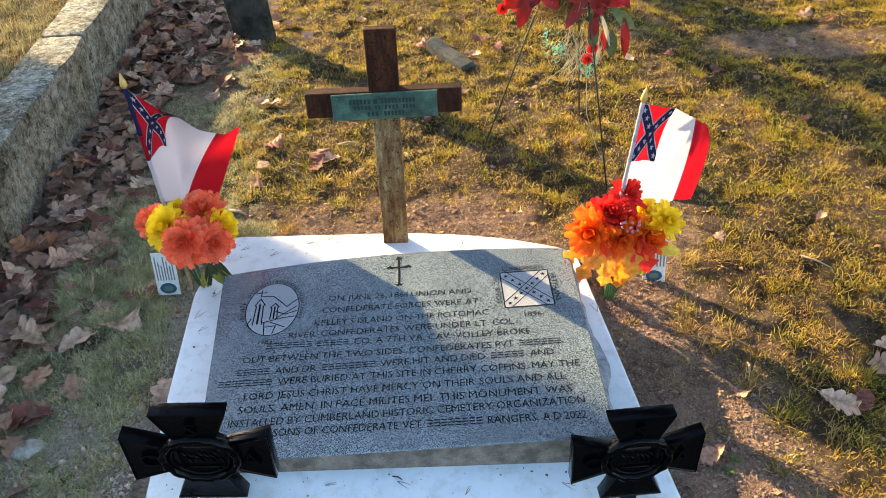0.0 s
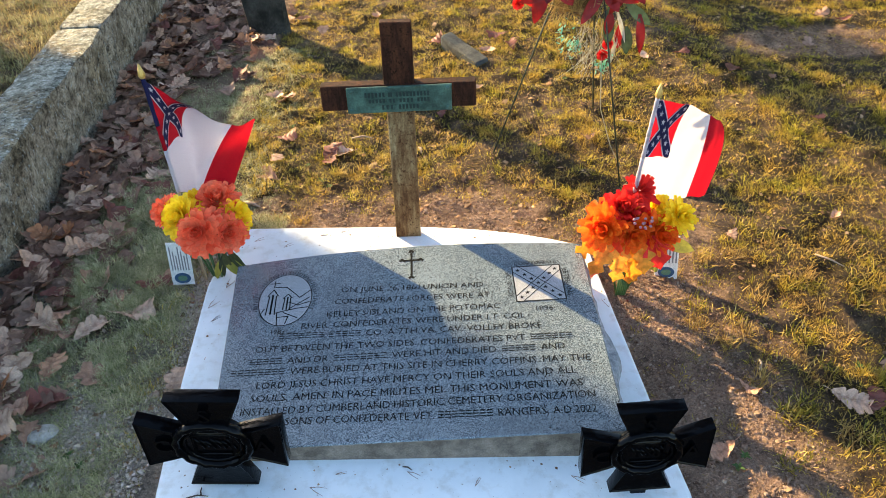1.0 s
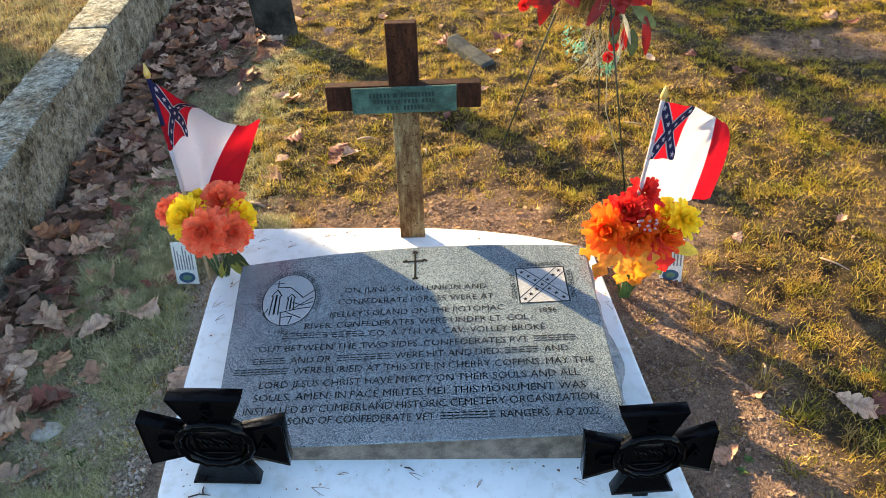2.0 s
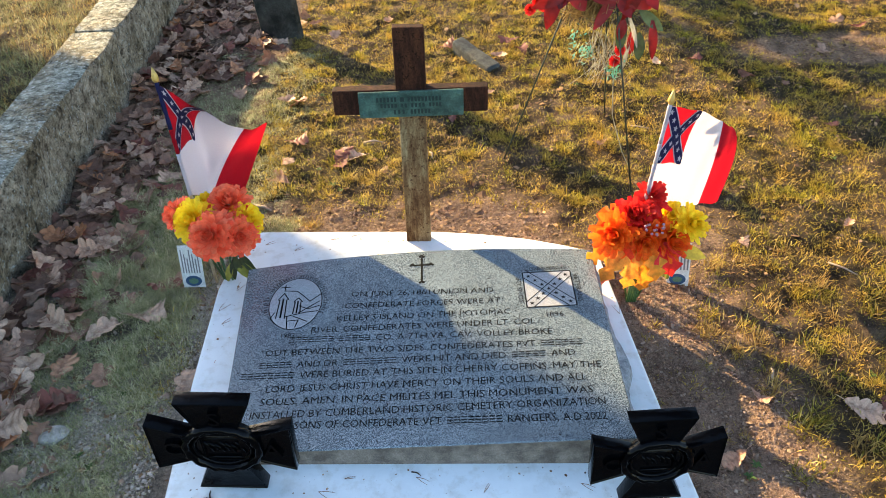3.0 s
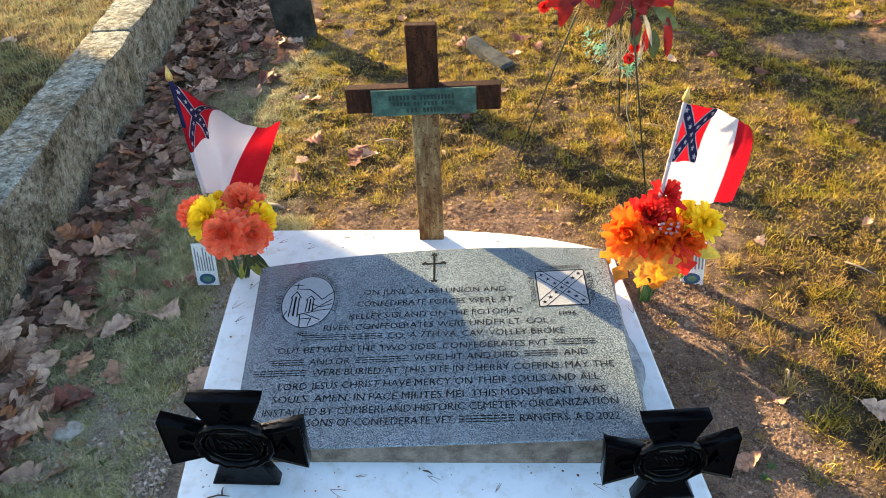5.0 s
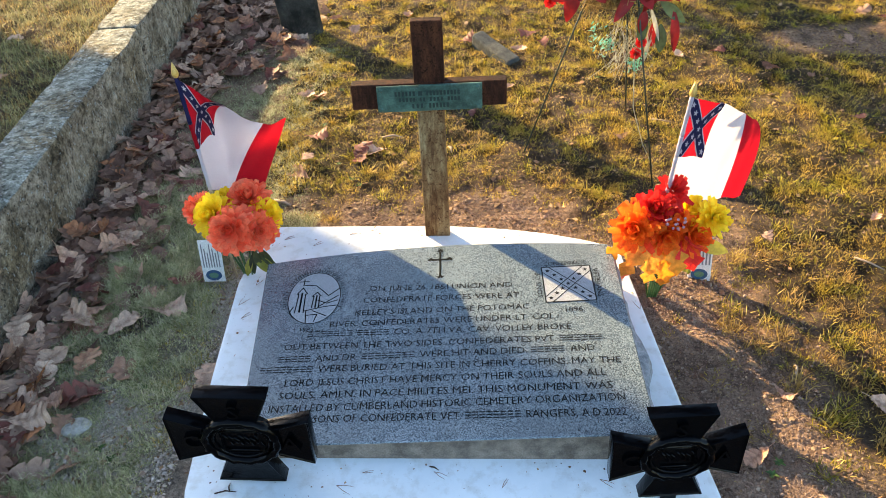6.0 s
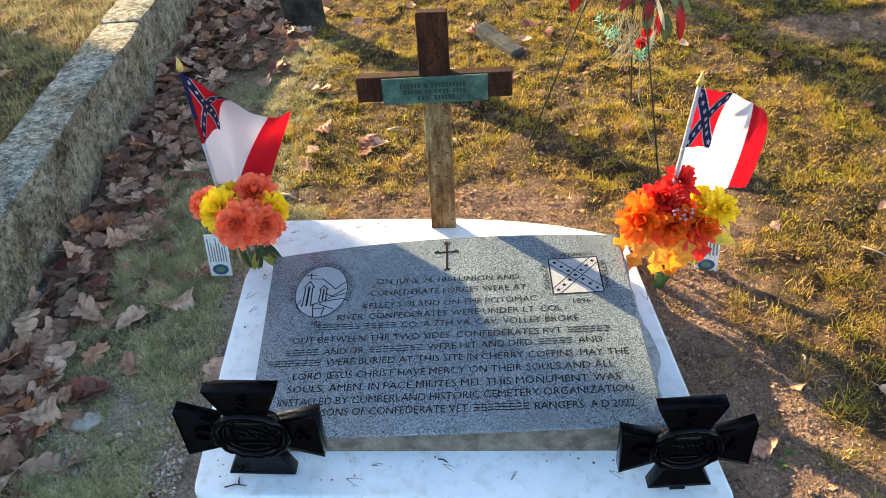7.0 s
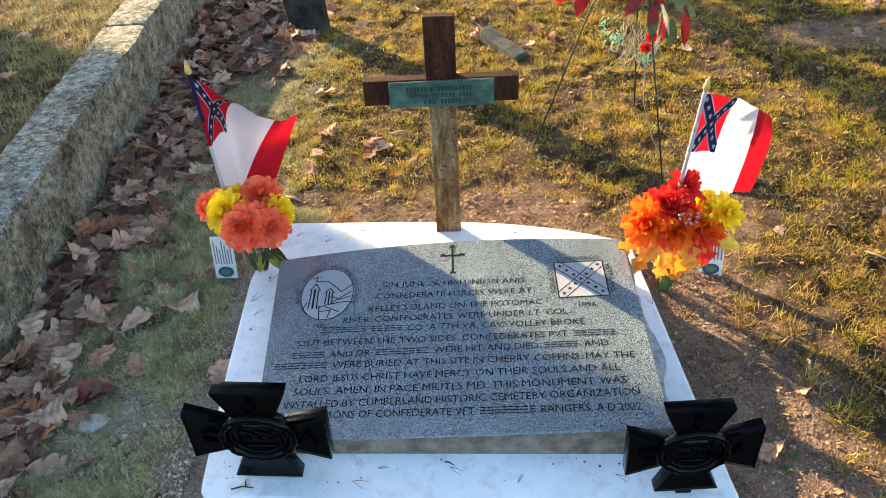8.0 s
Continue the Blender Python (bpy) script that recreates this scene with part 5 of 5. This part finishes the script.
placed = 0
while placed < 240:
    y = rnd.uniform(-1.0, 2.3)
    x = wall_x(y) + rnd.uniform(0.01, 0.70)
    k = drift_depth(x, y)
    if rnd.random() > k + 0.02:
        continue
    tone = rnd.choices(("brown", "red", "tan"), (0.78, 0.12, 0.10) if y > -0.2 else (0.62, 0.10, 0.28))[0]
    fallen_leaf(x, y, tone, rnd, 0.004 + 0.045 * k * rnd.random(), rnd.uniform(0.7, 1.05), 26)
    placed += 1
for x, y, tone, sc, turn in ((-0.721, -0.29, "tan", 1.0, 15), (-0.817, -0.352, "tan", 0.92, 50), (-0.873, -0.361, "brown", 0.9, 110), (-0.944, -0.551, "tan", 1.05, 100), (-0.829, -0.587, "red", 0.9, 200), (-0.873, -0.479, "brown", 1.0, 80), (-0.93, -0.627, "brown", 1.0, 160), (-1.0, -0.70, "tan", 1.0, 40), (-0.99, -0.52, "brown", 1.1, 300), (-1.03, -0.62, "brown", 1.1, 20),
                        (-0.93, -0.71, "red", 1.0, 130), (-1.04, -0.45, "brown", 1.1, 80), (-0.70, -0.17, "red", 0.9, 190), (-0.66, -0.13, "brown", 0.8, 30), (1.03, -0.625, "brown", 1.0, 330), (1.085, -0.64, "red", 0.8, 60), (1.18, -0.55, "brown", 0.9, 130), (1.22, -0.46, "tan", 0.7, 20),
                        (-0.29, 0.50, "red", 0.95, 70), (-0.24, 0.50, "brown", 0.9, 170), (-0.28, 0.46, "red", 0.8, 250), (-0.46, 0.60, "red", 0.85, 10), (-0.47, 0.46, "brown", 0.7, 300), (-0.50, 0.91, "brown", 0.6, 45), (0.10, 0.75, "red", 0.55, 80), (-0.05, 0.58, "tan", 0.5, 100),
                        (0.08, 1.40, "red", 0.9, 30), (0.36, 1.45, "red", 0.9, 200), (0.41, 1.37, "red", 0.8, 100), (0.30, 1.30, "brown", 0.8, 10), (1.29, 0.07, "brown", 0.45, 45), (0.95, -0.02, "brown", 0.45, 80), (0.97, 1.22, "tan", 0.7, 100), (1.12, 1.22, "red", 0.7, 20), (1.30, 1.08, "brown", 0.75, 300), (1.42, 0.98, "brown", 0.5, 60),
                        (1.47, 0.66, "red", 0.55, 5), (0.700, -0.760, "brown", 0.75, 200), (0.808, -0.594, "brown", 0.5, 310), (-0.55, 1.72, "brown", 0.8, 0), (-0.44, 1.55, "brown", 0.8, 90), (1.7, 1.3, "brown", 0.8, 90), (1.85, 1.6, "brown", 0.9, 20), (1.95, 1.55, "red", 0.8, 200), (-0.56, 0.94, "brown", 0.8, 20),
                        (-0.75, 0.98, "brown", 0.95, 100), (-0.70, 1.12, "brown", 0.95, 200), (-0.82, 1.22, "brown", 1.0, 300), (-1.62, 0.72, "brown", 0.8, 0), (-1.75, 1.1, "tan", 0.6, 0), (0.62, 0.55, "brown", 0.5, 200), (0.25, 0.95, "brown", 0.5, 200), (-0.2, 1.75, "brown", 0.7, 100), (0.55, 1.75, "red", 0.6, 30)):
    fallen_leaf(x, y, tone, rnd, 0.012, sc, 10, turn)


def joined(name, meshes_xf, material, label, category):
    """Many small pieces as one mesh: (verts, faces) with their poses."""
    vs, fs, off = [], [], 0
    for (v, f), m in meshes_xf:
        vv = v @ np.array(m.to_3x3()).T + np.array(m.translation)
        vs.append(vv)
        fs += [tuple(i + off for i in face) for face in f]
        off += len(v)
    return tagged(raw(name, np.concatenate(vs).tolist(), fs, material), label, category, kind="stuff")


def mesh_arrays(me):
    v = np.empty(len(me.vertices) * 3)
    me.vertices.foreach_get("co", v)
    return v.reshape(-1, 3), [tuple(p.vertices) for p in me.polygons]


arrs = [mesh_arrays(oak_leaf(300 + k, 22, (-1, -0.5, 0, 0.5, 1))) for k in range(9)]
pieces = []
while len(pieces) < 800:
    y = rnd.uniform(-1.1, 3.4)
    x = wall_x(y) + rnd.uniform(0.01, 0.75)
    if rnd.random() > drift_depth(x, y) + 0.01:
        continue
    pieces.append((rnd.choice(arrs), pose(x, y, ground_z(x, y) + 0.002 + 0.03 * rnd.random() * drift_depth(x, y), rnd.uniform(-28, 28), rnd.uniform(-28, 28), rnd.uniform(0, 360)) @ Matrix.Scale(rnd.uniform(0.6, 1.0), 4)))
LITTER = varied("matted_oak_leaf", [(0.21, 0.11, 0.07), (0.35, 0.205, 0.137), (0.10, 0.045, 0.03), (0.44, 0.29, 0.205)], 0.7, 70, 0.15, True)
joined("leaf_litter", pieces, LITTER, "matted brown oak leaves drifted along the wall", "leaf litter")

# ---- grass ----
def covered(x, y):
    """True where the slab lies."""
    return -0.545 < x < 0.60 and -0.91 < y < 0.05 and not (x > 0.50 + 0.115 * max(0, (-0.07 - y)) and y > -0.9) and not (x > 0.05 and y > 0.04 - 0.22 * max(0, x - 0.05))


def blades(name, count, region, density, length, width, lean, material, label, seed, per=1, spread=0.011, fade=0.0):
    """Single blades, or with per > 1 clumps of blades that fan out and droop."""
    r = np.random.RandomState(seed)
    pts = []
    while len(pts) < count:
        x, y = r.uniform(region[0], region[1]), r.uniform(region[2], region[3])
        if covered(x, y) or abs(x - wall_x(y) + 0.08) < 0.085:
            continue
        k = density(x, y)
        if fade:
            k *= max(0.0, min(1.0, (region[1] - x) / fade, (region[3] - y) / fade, (y - region[2]) / 0.15))
        if r.rand() < k:
            pts.append((x, y, ground_z(x, y), 0.35 + 1.35 * k))
    p = np.repeat(np.array(pts), per, axis=0)
    n = len(p)
    ang = r.uniform(0, 2 * np.pi, n)
    if per > 1:
        size = np.repeat(r.uniform(0.5, 1.9, count), per)
        away = np.abs(r.normal(0, spread, n)) * size
        p[:, 0] += away * np.cos(ang)
        p[:, 1] += away * np.sin(ang)
        p[:, 3] = np.clip(p[:, 3], 0.7, 1.2) * size
        ang = ang + r.normal(0, 0.5, n)
    ln = length * r.lognormal(0, 0.35, n) * p[:, 3]
    le = np.clip(r.normal(lean, 0.40, n), 0.05, 1.45)
    wd = width * r.uniform(0.7, 1.4, n)
    out = np.stack([np.cos(ang), np.sin(ang), np.zeros(n)], 1)
    side = np.stack([-np.sin(ang), np.cos(ang), np.zeros(n)], 1) * wd[:, None] / 2
    up = np.array([0, 0, 1.0])
    b = p[:, :3] - np.array([0, 0, 0.002])
    mid = b + ln[:, None] * 0.55 * (out * np.sin(le * 0.6)[:, None] + up * np.cos(le * 0.6)[:, None])
    le2 = np.minimum(le * 1.45, 1.7)
    ang2 = ang + r.normal(0, 0.8, n)
    out2 = np.stack([np.cos(ang2), np.sin(ang2), np.zeros(n)], 1)
    tip = mid + ln[:, None] * 0.5 * (out2 * np.sin(le2)[:, None] + up * np.cos(le2)[:, None])
    v = np.stack([b - side, b + side, mid + side * 0.8, mid - side * 0.8, tip], 1).reshape(-1, 3)
    i = np.arange(n) * 5
    quads = np.stack([i, i + 1, i + 2, i + 3], 1)
    tris = np.stack([i + 3, i + 2, i + 4], 1)
    me = bpy.data.meshes.new(name)
    me.vertices.add(len(v))
    me.vertices.foreach_set("co", v.ravel())
    me.loops.add(n * 7)
    me.loops.foreach_set("vertex_index", np.concatenate([quads.ravel(), tris.ravel()]).astype(np.int32))
    me.polygons.add(n * 2)
    me.polygons.foreach_set("loop_start", np.concatenate([np.arange(n) * 4, n * 4 + np.arange(n) * 3]).astype(np.int32))
    me.polygons.foreach_set("loop_total", np.concatenate([np.full(n, 4), np.full(n, 3)]).astype(np.int32))
    me.update(calc_edges=True)
    me.validate()
    me.materials.append(material)
    return tagged(new(name, me), label, "grass", kind="stuff")


def clump(x, y, s, seed):
    return max(0.0, min(1.0, 0.5 + 1.3 * noise.noise(Vector((x * s, y * s, seed)))))


def tufty(x, y):
    if x < -0.66 and y < 2.2 and x > wall_x(y):
        return 0.05 * turf_at(x, y)
    thin = 0.62 if x > 0.6 and y < 0.15 else 1.0
    return thin * turf_at(x, y) * (0.25 + 0.75 * clump(x, y, 6, 1)) * (0.12 + 0.88 * clump(x, y, 15, 5) ** 1.5)


def matted(x, y):
    if x < -0.62 and y < 2.2 and x > wall_x(y):
        return 0.04
    return (0.85 if x > 0.6 and y < 0.1 else 1.0) * min(1.0, 0.12 * (x > 0.62 or y > 0.12) + turf_at(x, y) * (0.4 + 0.6 * clump(x, y, 8, 4)))


blades("autumn_lawn", 11000, (-0.75, 3.1, -1.1, 3.3), tufty, 0.0135, 0.0014, 1.1, LAWN, "short yellow-green autumn grass in drooping clumps", 1, 30, 0.010, fade=0.8)
blades("matted_grass", 80000, (-0.75, 3.1, -1.1, 3.3), matted, 0.014, 0.0014, 1.45, LAWN, "flattened yellow and green grass", 11, fade=0.8)
blades("dry_thatch", 50000, (-0.75, 3.1, -1.1, 3.3), lambda x, y: (0.6 if x < 0.9 or y < 0.1 else 0.35) * matted(x, y), 0.016, 0.0016, 1.5, STRAW, "dry straw lying among the grass", 2, fade=0.8)
blades("outer_lawn", 30000, (-1.0, 7.0, -6.0, 7.0), lambda x, y: (0.4 + 0.6 * clump(x, y, 3, 2)) if x > 2.3 or y > 2.5 or y < -1.0 else 0.0, 0.035, 0.006, 1.2, LAWN, "coarse autumn grass of the wider lawn", 12)
blades("shaded_grass", 115000, (-1.15, -0.38, -1.15, 1.4), lambda x, y: max(0.05, (0.35 + 0.65 * clump(x, y, 4, 3)) * (0.3 + 0.7 * clump(x, y, 13, 8))) * (0.25 if x < -0.98 else 1) * (0.6 if y < -0.5 else 1) * (max(0.0, min(1.0, (-0.42 - x) / 0.12)) * max(0.32, 1 - (y - 0.15) / 0.25) if y > 0.15 else 1.0) * max(0.12, min(1.0, (-0.54 - x) / 0.10) if y < 0.05 else 1.0), 0.026, 0.0014, 1.15, SHORT_GREEN, "thin short grass on bare soil", 3)
blades("upper_lawn", 75000, (-3.0, -1.28, -0.4, 3.2), lambda x, y: 0.35 + 0.6 * clump(x, y, 9, 2), 0.024, 0.0019, 1.05, GRASS_B, "short pale grass behind the wall", 4)
blades("upper_lawn_straw", 34000, (-3.0, -1.28, -0.4, 3.2), lambda x, y: 0.3 + 0.6 * clump(x, y, 13, 6), 0.024, 0.0019, 1.25, STRAW, "dry straw in the grass behind the wall", 5)


def tuft(x, y, n, ln, seed, material=STRAW):
    r = random.Random(seed)
    bm = bmesh.new()
    for _ in range(n):
        a, t = r.uniform(0, 2 * math.pi), r.uniform(0.25, 1.25)
        o = Vector((x + r.gauss(0, 0.016), y + r.gauss(0, 0.016), ground_z(x, y) - 0.003))
        d = Vector((math.cos(a) * math.sin(t), math.sin(a) * math.sin(t), math.cos(t)))
        q = ln * r.uniform(0.5, 1.2)
        s = d.cross(Vector((0, 0, 1))).normalized() * 0.0012
        m_ = o + d * q * 0.6
        e = m_ + (d * 0.5 + Vector((d.x, d.y, -0.3)) * 0.4) * q * 0.5
        v = [bm.verts.new(c) for c in (o - s, o + s, m_ + s * 0.8, m_ - s * 0.8, e)]
        bm.faces.new(v[:4])
        bm.faces.new((v[3], v[2], v[4]))
    tagged(part("grass_tuft", bm, material), "clump of longer dry grass on bare soil", "grass", "grass tufts")


rt = random.Random(61)
for k in range(30):
    x, y = rt.uniform(0.74, 1.45), rt.uniform(-0.85, 0.12)
    tuft(x, y, rt.randint(35, 80), rt.uniform(0.024, 0.044), 700 + k, GRASS_A if k % 3 else STRAW)
for k, (x, y) in enumerate(((0.922, -0.64), (0.847, -0.57), (0.80, -0.44), (0.86, -0.36), (0.94, -0.28), (0.74, -0.17), (0.78, -0.30), (1.03, -0.30), (1.10, -0.20), (1.0, -0.42), (1.12, -0.42), (0.98, -0.56), (1.06, -0.78), (1.14, -0.68), (0.83, -0.12), (1.2, -0.30), (0.92, -0.10), (1.05, -0.05), (0.88, -0.66), (-0.42, 0.12), (-0.33, 0.10), (-0.62, 0.42), (-0.55, 0.62), (0.98, -0.73))):
    tuft(x, y, 60, 0.042, 300 + k, STRAW if k % 3 else GRASS_A)

# ---- pebbles, crumbs, needles ----
def pebble_shape(seed):
    r = random.Random(seed)
    bm = bmesh.new()
    bmesh.ops.create_icosphere(bm, subdivisions=1, radius=1.0)
    for v in bm.verts:
        v.co *= r.uniform(0.7, 1.15)
        v.co.z *= 0.6
    me = bpy.data.meshes.new("pebble")
    bm.to_mesh(me)
    bm.free()
    out = mesh_arrays(me)
    bpy.data.meshes.remove(me)
    return out


peb = [pebble_shape(k) for k in range(6)]


def scatter(count, region, keep, size, shapes, seed, flat=False):
    r = random.Random(seed)
    out = []
    while len(out) < count:
        x, y = r.uniform(region[0], region[1]), r.uniform(region[2], region[3])
        if covered(x, y) or abs(x - wall_x(y) + 0.08) < 0.085 or r.random() > keep(x, y):
            continue
        s = size * r.lognormvariate(0, 0.5)
        out.append((r.choice(shapes), pose(x, y, ground_z(x, y) + s * 0.15, r.uniform(-30, 30), r.uniform(-30, 30), r.uniform(0, 360)) @ Matrix.Diagonal((s, s * r.uniform(0.6, 1), s * (0.2 if flat else 1), 1))))
    return out


bare = lambda x, y: max(0.02, 1 - 1.3 * turf_at(x, y))
chip = [(np.array([(-1, -0.5, 0), (0.2, -0.8, 0), (1, 0.1, 0), (0.1, 0.7, 0), (-0.7, 0.5, 0), (-0.8, -0.4, 0.7), (0.15, -0.6, 0.8), (0.8, 0.1, 0.6), (0.05, 0.5, 0.75), (-0.55, 0.4, 0.7)]), [(5, 6, 7, 8, 9), (0, 1, 6, 5), (1, 2, 7, 6), (2, 3, 8, 7), (3, 4, 9, 8), (4, 0, 5, 9)])]
joined("gravel", scatter(36000, (-0.55, 1.35, -1.05, 0.33), bare, 0.0014, chip, 21), PEBBLE, "small stones and grit on bare soil", "gravel")
GRIT = varied("stone_chip", [(0.42, 0.335, 0.25), (0.27, 0.20, 0.145), (0.52, 0.43, 0.34), (0.34, 0.28, 0.235), (0.60, 0.51, 0.42)], 0.9, 200, 0, True)
joined("stone_chips", scatter(9000, (-1.0, -0.48, -1.05, 0.1), lambda x, y: max(0.06, 1 - (-0.52 - x) / 0.12) + (0.45 if y < -0.55 else 0), 0.0021, chip, 25), GRIT, "pale stone chips along the slab's edge", "gravel")
joined("larger_pebbles", scatter(110, (-1.1, 1.3, -1.0, 0.3), bare, 0.0050, peb, 22), PEBBLE, "scattered pebbles on bare soil", "pebbles")
crumb = [(np.array([(-1, -0.5, 0), (0.2, -0.8, 0.15), (1, 0.1, 0), (0.1, 0.7, 0.2), (-0.7, 0.5, 0.05)]), [(0, 1, 2, 3, 4)])]
joined("leaf_crumbs", scatter(42000, (-1.2, 2.2, -1.05, 2.6), lambda x, y: (0.30 + 0.70 * bare(x, y)) * (0.4 if x < -0.5 else 0.30 if x > 0.55 and y < 0.1 else 1.0), 0.0034, crumb, 23), CRUMB, "broken bits of dead leaves and bark", "leaf litter")

NEEDLE = plain("dry_pine_needle", (0.27, 0.155, 0.095), 0.8)
TWIG = plain("dark_twig", (0.06, 0.04, 0.03), 0.9)


def needle(x, y, turn, ln, r, name="pine_needle", z=0.0, fork=18):
    bm = bmesh.new()
    for s in ((0,) if name == "twig" else (-1, 1)):
        a = radians(turn + s * fork)
        d = Vector((math.cos(a), math.sin(a), 0))
        n_ = Vector((-d.y, d.x, 0))
        tube(bm, [(0, 0, r), d * ln * 0.5 + n_ * (s if s else 1.4) * ln * 0.05 + Vector((0, 0, r * 2.5)), d * ln + Vector((0, 0, r))], [r, r, r * 0.5], 5)
    ob = part(name, bm, TWIG if name == "twig" else NEEDLE, smooth=True)
    ob.matrix_world = Matrix.Translation((x, y, z))
    return tagged(ob, "small dark twig lying on the white slab" if name == "twig" else "pair of dry pine needles on the white slab", "twig" if name == "twig" else "needle", "needles and twigs on the slab")


for k, (x, y, turn) in enumerate(((-0.13, -0.815, 10), (0.02, -0.812, -30), (-0.18, -0.845, -20), (0.16, -0.85, 60), (0.36, -0.83, -30), (-0.20, 0.015, 40), (-0.26, 0.0, 20), (-0.45, -0.02, 30), (-0.49, -0.22, 70), (-0.46, -0.21, 110), (-0.50, -0.35, 45), (0.53, -0.33, 100), (0.50, -0.22, 80), (-0.36, -0.05, 35), (-0.52, -0.30, 60))):
    needle(x, y, turn, 0.024 + 0.012 * (k % 3) / 2, 0.0006, fork=(4, 9, 15)[k % 3])
for x, y, turn, ln in ((-0.405, -0.785, -60, 0.05), (-0.43, -0.865, 5, 0.045), (0.01, -0.80, -25, 0.022), (-0.40, -0.86, 100, 0.02)):
    needle(x, y, turn, ln, 0.0017, "twig", fork=6)
rnd = random.Random(9)
specks = []
while len(specks) < 150:
    x, y = rnd.uniform(-0.52, 0.54), rnd.uniform(-0.88, 0.03)
    if -0.46 < x < 0.50 and -0.79 < y < -0.16:
        continue
    near_front = abs(y + 0.79) < 0.02
    if not covered(x, y) or (rnd.random() > 0.25 and not near_front):
        continue
    s = 0.0016 * rnd.lognormvariate(0, 0.5)
    specks.append((crumb[0], pose(x, y, 0.0012, 0, 0, rnd.uniform(0, 360)) @ Matrix.Diagonal((s, s, s, 1))))
joined("slab_debris", specks, CRUMB, "specks of soil and leaf on the white slab", "debris")

# pale flat stone by the leaves
bm = bmesh.new()
bmesh.ops.create_icosphere(bm, subdivisions=3, radius=1.0)
for v in bm.verts:
    v.co = Vector((v.co.x * 0.034, v.co.y * 0.026, v.co.z * 0.012))
roughen(bm, 0.006, 40, 4)
fs_ = part("flat_stone", bm, mottled("pale_grey_stone", (0.27, 0.25, 0.21), (0.42, 0.39, 0.34), 40, 0.9, 200, 0.4, 0.003), smooth=True)
fs_.matrix_world = pose(-0.812, -0.675, ground_z(-0.812, -0.675) + 0.001, 0, 0, 20)
tagged(fs_, "small flat pale grey stone on bare soil", "stone")


def stick(x0, y0, x1, y1, r):
    bm = bmesh.new()
    mid = ((x0 + x1) / 2 + 0.004, (y0 + y1) / 2 + 0.003)
    tube(bm, [(x0, y0, ground_z(x0, y0) + 0.006), (mid[0], mid[1], ground_z(*mid) + 0.010), (x1, y1, ground_z(x1, y1) + 0.006)], [r, r * 0.9, r * 0.6], 6)
    ob = part("fallen_stick", bm, plain("pale_dead_stick", (0.36, 0.27, 0.19), 0.85), smooth=True)
    tagged(ob, "short pale dead stick lying in the grass", "stick", "fallen sticks")


for a in ((-0.535, 0.215, -0.48, 0.20, 0.006), (-0.22, 0.60, -0.15, 0.60, 0.004), (0.02, 0.53, 0.03, 0.49, 0.004), (0.86, -0.53, 0.87, -0.49, 0.003), (-0.60, 0.25, -0.54, 0.21, 0.004), (0.75, 0.70, 0.82, 0.67, 0.003), (1.15, -0.12, 1.22, -0.16, 0.003)):
    stick(*a)


def sprig(x, y, n, seed):
    """A few broad green weed leaves close to the ground."""
    rr = random.Random(seed)
    ob = thing("weed", "small bright green weed growing in thin grass", "weed", pose(x, y, ground_z(x, y)), "green weeds")
    for k in range(n):
        a = 2 * math.pi * k / n + rr.uniform(-0.3, 0.3)
        leaf_blade(ob, (0, 0, 0.002), (math.cos(a), math.sin(a), rr.uniform(0.25, 0.7)), (0, 0, 1), rr.uniform(0.009, 0.016), rr.uniform(0.0045, 0.007), WEED, curl=0.3)


WEED = varied("weed_leaf", [(0.05, 0.11, 0.02), (0.08, 0.14, 0.03), (0.04, 0.08, 0.02)], 0.6, 80, 0.25)
for k, (x, y) in enumerate(((-0.70, -0.76), (-0.66, -0.78), (-0.735, -0.73), (-0.69, -0.56), (-0.98, -0.40), (0.72, -0.80), (0.745, -0.77), (-0.30, 0.33), (-0.27, 0.30), (-0.36, 0.44), (0.60, 1.02), (0.95, 0.86), (1.10, -0.52), (-0.42, 0.98), (0.0, 0.85), (-0.60, 1.30), (0.72, 0.60), (1.40, 0.45), (-0.45, 0.70), (-1.5, 1.25))):
    sprig(x, y, 7, 500 + k)
